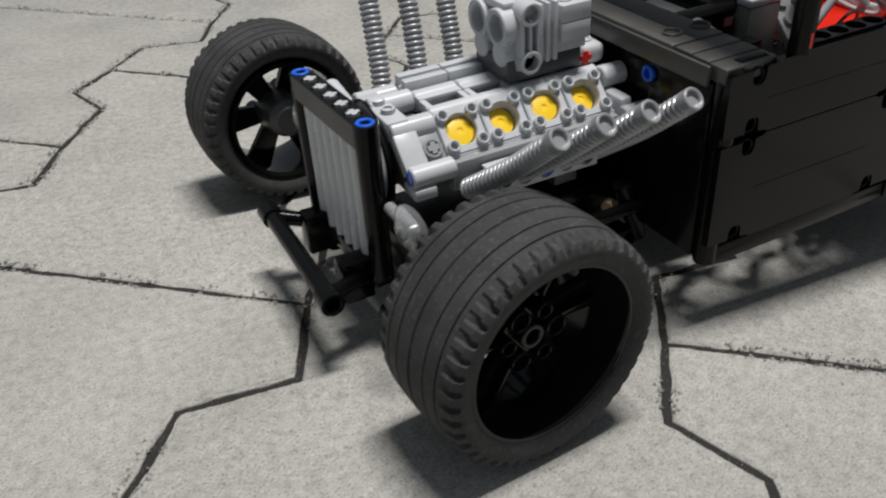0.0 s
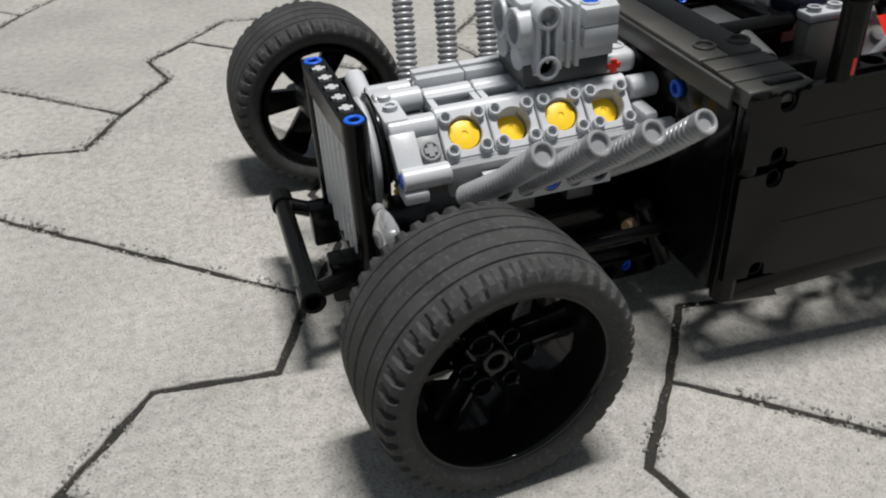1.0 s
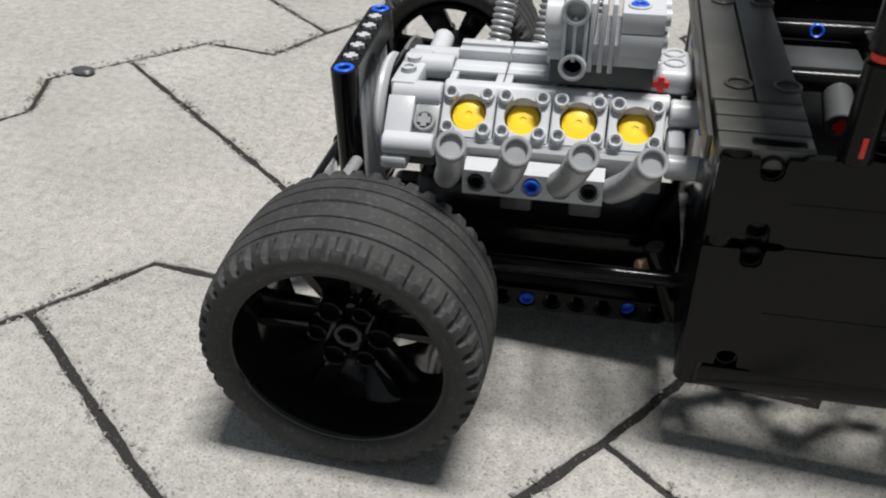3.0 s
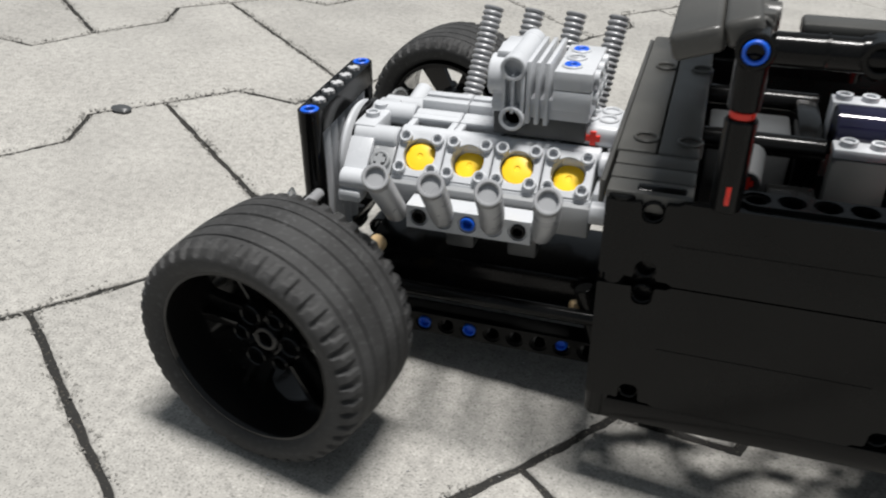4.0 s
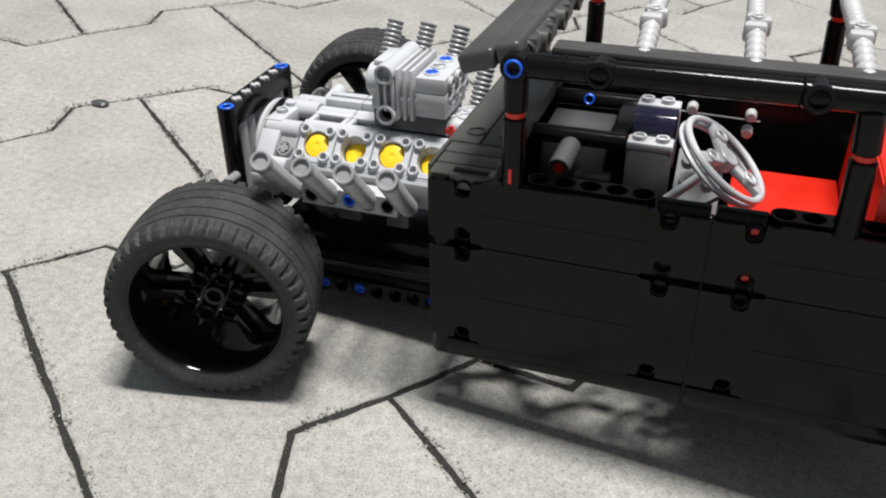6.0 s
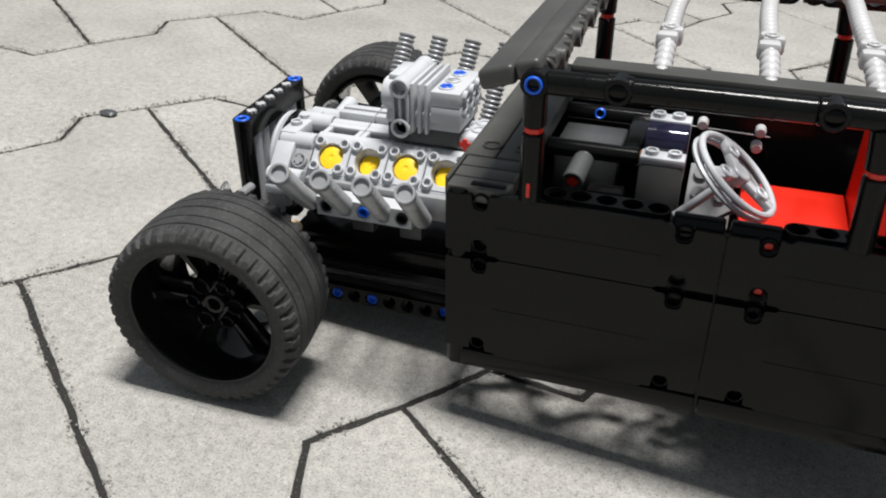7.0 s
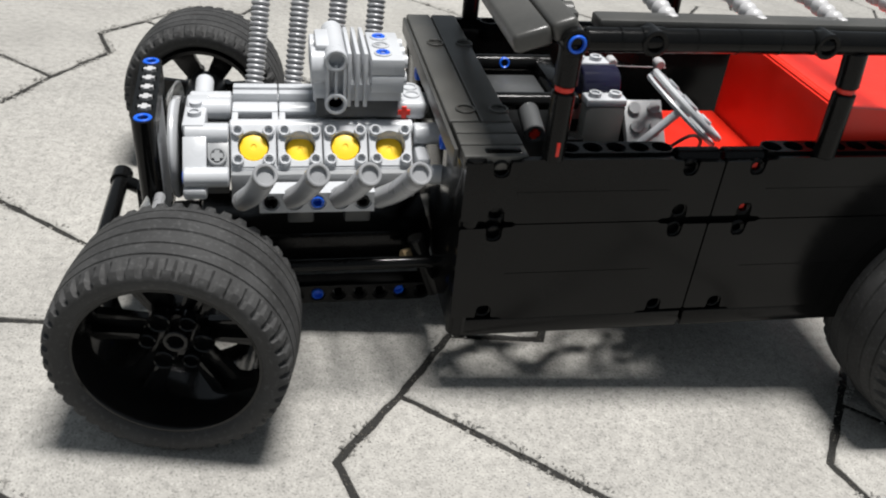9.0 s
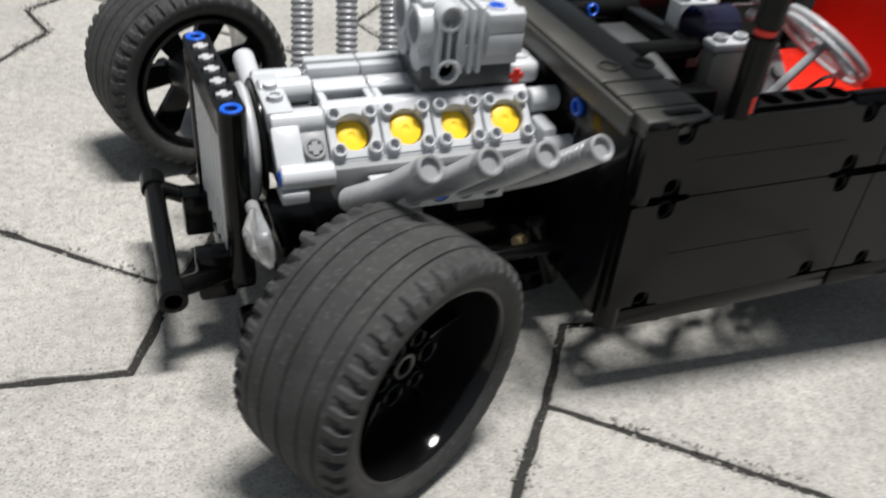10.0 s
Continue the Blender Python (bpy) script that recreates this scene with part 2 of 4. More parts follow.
def paver_mesh(seed, fine=True):
    rnd = random.Random(seed)
    rim = paver_outline()
    n = len(rim)
    gap = 0.15
    inner = []
    for i in range(n):
        p, a, c = rim[i], rim[i - 1], rim[(i + 1) % n]
        d1, d2 = (p - a).normalized(), (c - p).normalized()
        n1, n2 = Vector((-d1.y, d1.x, 0)), Vector((-d2.y, d2.x, 0))
        mid = (n1 + n2).normalized()
        inner.append(p + mid * gap / max(0.5, mid.dot(n1)))
    pts = []
    for i in range(n):
        a, c = inner[i], inner[(i + 1) % n]
        k = max(1, int((c - a).length / 0.22)) if fine else 1
        for s in range(k):
            p = a.lerp(c, s / k)
            if fine:
                w = p * 0.9 + Vector((0, 0, seed * 7.3))
                p = p + Vector((noise.noise(w), noise.noise(w + Vector((31, 0, 0))), 0)) * 0.10
            pts.append(p)
    mid = sum(pts, Vector()) / len(pts)
    b = fresh()
    rows = []
    for lift, inset, rough in ((-1.2, 0, 0), (-0.17, 0.0, 0.03), (-0.10, 0.02, 0.04), (-0.05, 0.09, 0.05), (0.0, 0.19, 0.07)):
        row = []
        for i, p in enumerate(pts):
            d = (pts[(i + 3) % len(pts)] - pts[i - 3]).normalized() if fine else (pts[(i + 1) % len(pts)] - pts[i - 1]).normalized()
            nrm = Vector((-d.y, d.x, 0))
            bite = max(0, noise.noise(p * 1.7 + Vector((0, 0, seed * 3.1))) - 0.25) * 0.3 if fine and lift > -0.1 else 0
            row.append(b.verts.new(p + nrm * (inset + bite + rnd.uniform(0, rough)) + Vector((0, 0, lift + (rnd.uniform(-0.06, 0.045) if -0.1 < lift < 0 else 0)))))
        rows.append(row)
    for lo, hi in zip(rows, rows[1:]):
        for i in range(len(pts)):
            j = (i + 1) % len(pts)
            b.faces.new((lo[i], lo[j], hi[j], hi[i]))
    flat_pts = [v.co.to_2d() for v in rows[-1]]
    spots, _, tris, _, _, _ = geometry.delaunay_2d_cdt(flat_pts, [], [list(range(len(flat_pts)))], 1, 1e-4)
    caps = [b.verts.new((p.x, p.y, 0.0)) for p in spots]
    for tri in tris:
        b.faces.new([caps[k] for k in tri])
    bmesh.ops.remove_doubles(b, verts=b.verts[:], dist=1e-3)
    bmesh.ops.recalc_face_normals(b, faces=b.faces[:])
    return b


PAVERS = [mesh_of("paving_stone", paver_mesh(s), CONCRETE) for s in range(4)]
CENTRE = Vector((-8, 24, 0))
ORIGIN = Vector((-24.71, 0.31, 0))
far = fresh()
pick = random.Random(5)
flat = paver_mesh(9, fine=False)
flat_mesh = bpy.data.meshes.new("tmp")
flat.to_mesh(flat_mesh)
flat.free()
for i in range(-24, 25):
    for j in range(-24, 25):
        p = ORIGIN + i * STEP_A + j * STEP_B
        c = p + Vector((16, 6, 0)) - CENTRE
        if c.length < 175:
            ob = new("paving_stone", PAVERS[pick.randrange(4)])
            ob.parent = ground
            ob.matrix_basis = Matrix.Translation((p + Vector((0, 0, pick.uniform(-0.05, 0.0)))) * U) @ pose(0, 0, 0, pick.uniform(-0.08, 0.08), pick.uniform(-0.08, 0.08), 0)
        elif c.length < 520:
            k = len(far.verts)
            far.from_mesh(flat_mesh)
            far.verts.ensure_lookup_table()
            for v in far.verts[k:]:
                v.co += p
bpy.data.meshes.remove(flat_mesh)
tagged(new("outer_pavement", mesh_of("outer_pavement", far, CONCRETE)), "grey concrete paving stones all around", "pavement", kind="stuff")

b = fresh()
bmesh.ops.create_icosphere(b, subdivisions=3, radius=1.0)
for v in b.verts:
    k = 1 + 0.18 * noise.noise(v.co * 1.6)
    v.co = Vector((v.co.x * 0.75 * k, v.co.y * 0.5 * k, v.co.z * 0.22 * k + 0.17))
pebble = tagged(new("pebble", mesh_of("pebble", b, DARK_GREY)), "small flat dark grey pebble lying on a paving joint", "pebble")
pebble.location = Vector((-34.3, 20.4, 0)) * U
b = fresh()
rnd = random.Random(11)
for k in range(500):
    p = Vector((rnd.uniform(-45, 30), rnd.uniform(-12, 50), 0.02))
    r = 0.03 + 0.06 * rnd.random() ** 3
    v = [b.verts.new(p + Vector(d) * r) for d in ((1, 0, 0), (-0.4, 0.9, 0), (-0.6, -0.8, 0), (0.1, 0, 0.9))]
    for q in ((0, 1, 3), (1, 2, 3), (2, 0, 3), (2, 1, 0)):
        b.faces.new([v[z] for z in q])
tagged(new("sand_grains", mesh_of("sand_grains", b, WHITE)), "scattered pale sand grains on the paving", "sand", kind="stuff")

def grain(bm, p, r):
    turn = Matrix.Rotation(rnd.uniform(0, 6.28), 3, "Z")
    v = [bm.verts.new(p + (turn @ Vector(d)) * r) for d in ((1, 0, 0), (-0.4, 0.9, 0), (-0.7, -0.8, 0), (0.1, 0.1, 0.9))]
    for q in ((0, 1, 3), (1, 2, 3), (2, 0, 3), (2, 1, 0)):
        bm.faces.new([v[z] for z in q])


low, high = fresh(), fresh()
rim = paver_outline()
for i in range(-4, 5):
    for j in range(-4, 5):
        o = ORIGIN + i * STEP_A + j * STEP_B
        for a, c in zip(rim, rim[1:] + rim[:1]):
            side = (c - a).normalized()
            for k in range(int((c - a).length * 12)):
                p = o + a.lerp(c, rnd.random())
                if (p - CENTRE).length > 55:
                    continue
                inward = Vector((-side.y, side.x, 0))
                if k % 2:
                    grain(low, p + inward * rnd.uniform(-0.02, 0.20) + Vector((0, 0, -0.165)), 0.02 + 0.06 * rnd.random() ** 2)
                elif noise.noise(p * 0.35) > -0.12:
                    off = rnd.uniform(0.16, 0.50)
                    grain(high, p + inward * off + Vector((0, 0, -0.05 if off < 0.3 else -0.01)), 0.05 + 0.09 * rnd.random() ** 1.5)
tagged(new("joint_grit", mesh_of("joint_grit", low, GRIT)), "dark gritty grains lying in the paving joints", "gravel", kind="stuff")
tagged(new("edge_crumbs", mesh_of("edge_crumbs", high, CONCRETE)), "crumbled concrete grains along the paving stone edges", "gravel", kind="stuff")

# ---- the model car: a raked hot rod built of plastic bricks and beams ----
RAKE = 4.8
car = tagged(new("model_car"), "black brick-built hot rod model with grey V8 engine and red seats", "toy car")
car.matrix_world = pose(0.005 * U, 0, 4.459 * U, 0, -RAKE, 0)
YC = 8.4


def mirrored(y):
    return 2 * YC - y


def to_car(x, y, z):
    """A place given in studs from the ground's origin, in the car's own space."""
    a = radians(RAKE)
    x, z = x - 0.005, z - 4.459
    return (x * math.cos(a) + z * math.sin(a), y, -x * math.sin(a) + z * math.cos(a))


# wheels
def tyre_mesh(R, W):
    """Tread with circumferential grooves and notched shoulders; the axle is local y."""
    b = fresh()
    w = W / 2
    half = [(0.72, 0.80), (0.765, 0.92), (0.82, 0.985), (0.875, 1.0), (0.905, 0.985), (0.925, 0.965), (0.955, 0.92), (0.966, 0.845), (0.978, 0.70), (0.980, 0.625),
            (0.966, 0.615), (0.966, 0.595), (0.983, 0.585), (0.992, 0.36), (0.977, 0.35), (0.977, 0.33), (0.993, 0.32), (0.999, 0.035), (0.983, 0.02)]
    prof = [(R * r, -w * h) for r, h in half] + [(R * r, w * h) for r, h in half[::-1]]
    last = len(prof) - 1

    def wave(n, i):
        k = min(i, last - i)
        if 4 <= k <= 7:
            notch = n % 6 >= 4 if k < 7 else n % 6 >= 3
            return 1.0 if not notch else {4: 0.985, 7: 0.962}.get(k, 0.95)
        return 1.0
    lathe(b, prof, 264, Matrix.Rotation(radians(90), 4, "X"), wave)
    lathe(b, [(R * 0.72, -w * 0.8), (R * 0.70, -w * 0.6), (R * 0.70, w * 0.6), (R * 0.72, w * 0.8)], 84, Matrix.Rotation(radians(90), 4, "X"))
    return b


def make_wheel(name, R, W, centre, steer, outward, label):
    """The barrel of the rim, with its tyre, hub, bosses and spokes; local -y is the outer side."""
    w = W / 2
    rot = Matrix.Rotation(radians(90), 4, "X")  # local z to -y
    b = fresh()
    r1 = R * 0.755
    prof = [(r1, w * 0.80), (r1 * 0.995, w * 0.885), (r1 * 0.965, w * 0.885), (r1 * 0.935, w * 0.80), (r1 * 0.90, w * 0.1), (r1 * 0.86, -w * 0.35), (r1 * 0.86, -w * 0.9), (r1 * 0.92, -w * 0.92), (r1 * 0.95, -w * 0.5), (r1 * 0.98, w * 0.5), (r1, w * 0.8)]
    lathe(b, prof, 64, rot)
    wheel = part(name, b, RIM, car, label, at=centre)
    part("tyre", tyre_mesh(R, W), RUBBER, wheel, "dusty black rubber tyre with notched shoulders")
    # hub: a plate with a ring of pin holes, deep inside the barrel
    zf = w * 0.15
    b = fresh()
    lathe(b, [(0, zf - 0.5), (1.0, zf - 0.5), (1.05, zf - 0.3), (1.0, zf), (0, zf)], 24, rot)
    tube(b, (0, -(zf - 0.1), 0), (0, -(zf + 0.45), 0), 0.5, 0.3, 16, deep=0.4)
    part("hub", b, RIM, wheel)
    b = fresh()
    lathe(b, [(0, -w * 0.9), (0.7, -w * 0.9), (1.05, -w * 0.75), (1.2, -w * 0.3), (1.2, zf - 0.52), (0, zf - 0.52)], 24, rot)
    part("knuckle", b, DARK_GREY, wheel, "dark grey steering knuckle behind the hub")
    for k in range(6):
        a = 2 * math.pi * k / 6
        size = 0.34 if k % 2 else 0.43
        b = fresh()
        tube(b, (1.05 * math.cos(a), -(zf - 0.1), 1.05 * math.sin(a)), (1.05 * math.cos(a), -(zf + 0.5), 1.05 * math.sin(a)), size, size - 0.08, 16, deep=0.4)
        part("boss", b, RIM, wheel)
        b = fresh()
        m = Matrix.Rotation(-a, 4, "Y")
        box(b, 1.4, r1 * 0.90, -(zf + 0.12), -(zf - 0.5), -0.09, 0.09, 0.04, m)
        prism(b, [(0.9, -0.48), (r1 * 0.9, -0.70), (r1 * 0.9, 0.70), (0.9, 0.48)], 0.4, m @ Matrix.Translation((0, -(zf - 0.7), 0)) @ Matrix.Rotation(radians(90), 4, "X"), 0.04)
        part("spoke", b, RIM, wheel)
    turn = 0 if outward < 0 else 180
    wheel.matrix_basis = Matrix.Translation(Vector(centre) * U) @ pose(0, 0, 0, 0, 0, turn + steer)
    return wheel


FRONT_R, FRONT_W = 4.62, 4.7
KINGPIN, REACH = (-10.65, 1.53), 3.175
NEAR_HUB = to_car(KINGPIN[0], KINGPIN[1] - REACH, FRONT_R)
FAR_PIN = (-11.65, 18.22)
FAR_HUB = to_car(FAR_PIN[0], FAR_PIN[1] + REACH, FRONT_R)
wheel_near = make_wheel("front_wheel", FRONT_R, FRONT_W, NEAR_HUB, 0, -1, "wide black front wheel with deep-dished open rim")
wheel_far = make_wheel("front_wheel", FRONT_R, FRONT_W, FAR_HUB, 0, 1, "wide black front wheel with deep-dished open rim")
for y, o in ((-1.4, -1), (mirrored(-1.4), 1)):
    make_wheel("rear_wheel", 5.9, 5.6, to_car(25.1, y, 5.9), 0, o, "large black rear wheel beside the body side panel")


# side panels: flat plates with pin holes set in notches of their edges
def side_panel(name, x0, z0, long, tall, notch_low, notch_high, y, out):
    """Outline in x, z with notches round the corner pin holes; out: -1 for the side that faces -y."""
    def edge(a, c, at_z, inward, spots):
        row = []
        for n, s in enumerate(spots):
            slit = 0.16 * inward
            row += [(s - 0.82, at_z), (s - 0.78, at_z + 0.10 * inward)] if n else [(a + 0.01, at_z + slit), (s - 0.5, at_z + slit)]
            row += [ (s - 0.36, at_z + 0.12 * inward), (s - 0.33, at_z + 0.62 * inward), (s - 0.18, at_z + 0.79 * inward), (s + 0.18, at_z + 0.79 * inward), (s + 0.33, at_z + 0.62 * inward), (s + 0.36, at_z + 0.12 * inward)]
            row += [(s + 0.5, at_z + slit), (c - 0.01, at_z + slit)] if n else [(s + 0.78, at_z + 0.10 * inward), (s + 0.82, at_z)]
        return row or [(a, at_z), (c, at_z)]
    e = 0.03
    lo = edge(x0 + e, x0 + long - e, z0 + e, 1, [x0 + 1.5, x0 + long - 1.5] if notch_low else [])
    hi = edge(x0 + e, x0 + long - e, z0 + tall - e, -1, [x0 + 1.5, x0 + long - 1.5] if notch_high else [])
    m = Matrix(((1, 0, 0, 0), (0, 0, 0, y), (0, 1, 0, 0), (0, 0, 0, 1)))
    m[1][2] = -out * 1.0
    b = fresh()
    prism(b, lo + hi[::-1], 0.36, m, bev=0.04)
    # a shallow raised band along the plate
    zc = z0 + tall / 2
    box(b, x0 + 2.2, x0 + long - 2.2, min(y, y + out * 0.02), max(y, y + out * 0.02) + 0.002, zc - 0.02, zc + 0.02, 0)
    p = part(name, b, BLACK, car, "flat glossy black side panel")
    for row, on in ((z0 + 0.5, notch_low), (z0 + tall - 0.5, notch_high)):
        for sx in (x0 + 1.5, x0 + long - 1.5):
            if on:
                b = fresh()
                tube(b, (sx, y - out * 0.9, row), (sx, y - out * 0.10, row), 0.37, 0.28, 16, deep=0.6)
                part("pin_hole", b, BLACK, p)
    return p


for y, out in ((0.0, -1), (2 * YC, 1)):
    for x0 in (0.0, 11.0):
        side_panel("side_panel", x0, -0.5, 11, 5, True, True, y, out)
        side_panel("side_panel", x0, 4.5, 11, 3, True, True, y, out)
    # inner walls close the notches; a sill beam runs below
    b = fresh()
    ya, yb = (0.45, 0.85) if out < 0 else (2 * YC - 0.85, 2 * YC - 0.45)
    box(b, 0.4, 22, ya, yb, -0.4, 7.0, 0.05)
    part("inner_wall", b, BLACK, car)
    b = fresh()
    yc = 0.5 if out < 0 else 2 * YC - 0.5
    box(b, 0.2, 11.0, yc - 0.42, yc + 0.42, -1.45, -0.52, 0.12)
    part("sill_beam", b, BLACK, car)
    b = fresh()
    box(b, 11.15, 22.0, yc - 0.42, yc + 0.42, -1.45, -0.52, 0.12)
    part("sill_beam", b, BLACK, car)
    # beams with upward holes along the upper edge
    for x0, n in ((4.4, 5), (13.4, 9)):
        b = fresh()
        liftarm(b, along((x0, yc + (0.34 if out < 0 else -0.34), 7.1), "x", "z"), n, hole=0.33)
        part("top_beam", b, BLACK, car)
    for x0, x1 in ((0.9, 2.4), (9.0, 10.9), (11.1, 12.9)):
        b = fresh()
        rod(b, (x0, yc + (0.2 if out < 0 else -0.2), 7.2), (x1, yc + (0.2 if out < 0 else -0.2), 7.2), 0.42, 16)
        part("top_rod", b, BLACK, car)

# pins with red axle ends in the seam between the panels
for x, z, tip in ((12.5, 5.0, True), (12.5, 4.0, False), (12.5, 7.0, True)):
    b = fresh()
    tube(b, (x, 0.6, z), (x, 0.10, z), 0.28, 0.19, 16, deep=0.34)
    p = part("pin", b, BLACK, car)
    if tip:
        b = fresh()
        axle_end(b, (x, 0.42, z), (0, -1, 0), 0.14, 0.12)
        part("axle", b, RED, p, "red axle end")

# firewall across the front of the body, with rounded corner posts
for x, y0, y1 in ((0.05, 0.9, 4.6), (0.3, 4.65, 2 * YC - 4.65), (0.05, 2 * YC - 4.6, 2 * YC - 0.9)):
    b = fresh()
    box(b, x, 0.92, y0, y1, -1.3, 6.85, 0.15)
    part("firewall_panel", b, BLACK, car, "plain glossy black firewall panel")
for y in (0.52, 2 * YC - 0.52):
    b = fresh()
    rod(b, (0.5, y, -1.4), (0.5, y, 7.45), 0.5, 20)
    part("corner_post", b, BLACK, car)
for y, z in ((4.55, 6.0), (mirrored(4.55), 6.0)):
    b = fresh()
    tube(b, (0.3, y, z), (-0.12, y, z), 0.36, 0.22, 14, deep=0.2)
    part("pin", b, BLUE, car, "blue connector pin")

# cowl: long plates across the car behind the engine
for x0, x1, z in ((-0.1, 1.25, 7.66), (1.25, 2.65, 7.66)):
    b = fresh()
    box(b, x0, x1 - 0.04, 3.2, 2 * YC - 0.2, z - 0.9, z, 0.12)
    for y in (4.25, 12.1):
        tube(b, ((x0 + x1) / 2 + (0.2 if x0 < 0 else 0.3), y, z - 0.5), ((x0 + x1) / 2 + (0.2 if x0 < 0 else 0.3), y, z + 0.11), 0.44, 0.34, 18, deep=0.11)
    part("cowl_plate", b, COWL, car, "scuffed black cowl plate with painted-in sheen behind the engine")
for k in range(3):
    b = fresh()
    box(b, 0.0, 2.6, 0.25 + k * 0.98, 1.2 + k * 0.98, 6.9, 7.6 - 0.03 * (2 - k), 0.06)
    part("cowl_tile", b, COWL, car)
# thin lip along the cowl's front
b = fresh()
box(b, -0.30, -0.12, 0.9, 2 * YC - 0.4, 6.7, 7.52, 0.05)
part("cowl_lip", b, BLACK_LIT, car)

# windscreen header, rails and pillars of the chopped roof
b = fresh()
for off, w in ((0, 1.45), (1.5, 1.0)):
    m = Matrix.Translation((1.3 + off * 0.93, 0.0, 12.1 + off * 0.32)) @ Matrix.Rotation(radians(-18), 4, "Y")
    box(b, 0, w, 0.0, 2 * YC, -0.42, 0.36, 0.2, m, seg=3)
part("windscreen_header", b, BLACK_LIT, car, "sloping black windscreen header panel")
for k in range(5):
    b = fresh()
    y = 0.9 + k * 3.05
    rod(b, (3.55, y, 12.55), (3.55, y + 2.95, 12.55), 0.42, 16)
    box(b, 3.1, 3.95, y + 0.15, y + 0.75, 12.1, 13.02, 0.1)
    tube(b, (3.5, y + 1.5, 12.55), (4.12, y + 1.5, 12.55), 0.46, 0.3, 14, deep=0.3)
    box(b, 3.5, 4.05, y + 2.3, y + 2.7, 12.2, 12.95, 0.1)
    part("header_connector", b, BLACK_LIT, car)
for y, s in ((0.1, 1), (2 * YC - 0.1, -1)):
    b = fresh()
    rod(b, (3.9, y, 12.35), (13.0, y, 12.4), 0.46, 20)
    rod(b, (13.9, y, 12.4), (24.0, y, 12.4), 0.46, 20)
    for x in (5.2, 8.2, 9.9, 11.6):
        lathe(b, [(0.47, 0), (0.485, 0.02), (0.485, 0.06), (0.47, 0.08)], 20, basis((x, y, 12.38), (1, 0, 0)))
    if s < 0:
        b.free()
        b = fresh()
        liftarm(b, along((4.4, y, 12.4), "x", "y"), 9)
        liftarm(b, along((14.2, y, 12.4), "x", "y"), 9)
    part("roof_rail", b, BLACK, car, "glossy black roof rail")
    for x in (6.5, 13.5):
        b = fresh()
        tube(b, (x, y + 0.45 * s, 12.4), (x, y - 0.55 * s, 12.4), 0.5, 0.31, 18, deep=0.25)
        rod(b, (x - 0.5, y, 12.4), (x + 0.5, y, 12.4), 0.48, 18)
        part("rail_joint", b, BLACK, car)
    b = fresh()
    tube(b, (3.5, y + 0.5 * s, 12.35), (3.5, y - 0.52 * s, 12.35), 0.52, 0.36, 20, deep=0.12)
    rod(b, (3.5, y, 11.4), (3.5, y, 12.3), 0.46, 16)
    j = part("roof_corner", b, BLACK, car)
    b = fresh()
    tube(b, (3.5, y, 12.35), (3.5, y - 0.6 * s, 12.35), 0.35, 0.24, 16, deep=0.3)
    part("pin", b, BLUE, j, "blue connector pin")
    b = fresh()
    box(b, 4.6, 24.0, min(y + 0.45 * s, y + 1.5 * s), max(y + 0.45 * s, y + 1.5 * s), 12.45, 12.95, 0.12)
    part("roof_panel", b, BLACK_LIT, car)
    for x, lean in ((3.5, 0.0), (15.4, 0.25)):
        b = fresh()
        rod(b, (x, y, 7.5), (x - lean * 0.4, y, 10.35), 0.46, 18)
        rod(b, (x - lean * 0.4, y, 10.6), (x - lean, y, 12.1), 0.46, 18)
        p = part("roof_pillar", b, BLACK, car, "black roof pillar with red joints")
        b = fresh()
        rod(b, (x - lean * 0.4, y, 10.33), (x - lean * 0.4, y, 10.62), 0.36, 16)
        if x < 10:
            box(b, x - 0.07, x + 0.07, min(y - 0.475 * s, y - 0.3 * s), max(y - 0.475 * s, y - 0.3 * s), 7.8, 8.4, 0.02)
        part("axle", b, RED, p, "red axle piece")

# ribbed white hoses across the roof
for x in (7.75, 11.45, 14.95, 18.45):
    b = fresh()
    path_tube(b, [(x, 1.0, 12.6), (x - 0.1, 4, 13.05), (x - 0.2, YC, 13.2), (x - 0.1, 2 * YC - 4, 13.05), (x, 2 * YC - 1, 12.6)], 0.24, 14, 0.13, 0.54)
    h = part("roof_hose", b, WHITE, car, "ribbed white plastic hose across the open roof")
    b = fresh()
    box(b, x - 0.56, x + 0.26, 3.7, 4.35, 12.75, 13.45, 0.16)
    box(b, x - 0.42, x + 0.40, 4.3, 4.9, 12.8, 13.5, 0.14)
    box(b, x - 0.54, x + 0.22, 4.85, 5.4, 12.8, 13.48, 0.16)
    tube(b, (x - 0.1, 4.6, 13.3), (x - 0.1, 4.6, 13.58), 0.26, 0.16, 14, deep=0.12)
    part("hose_clip", b, WHITE, h)

# ---- engine ----
TILT_BANK = 45


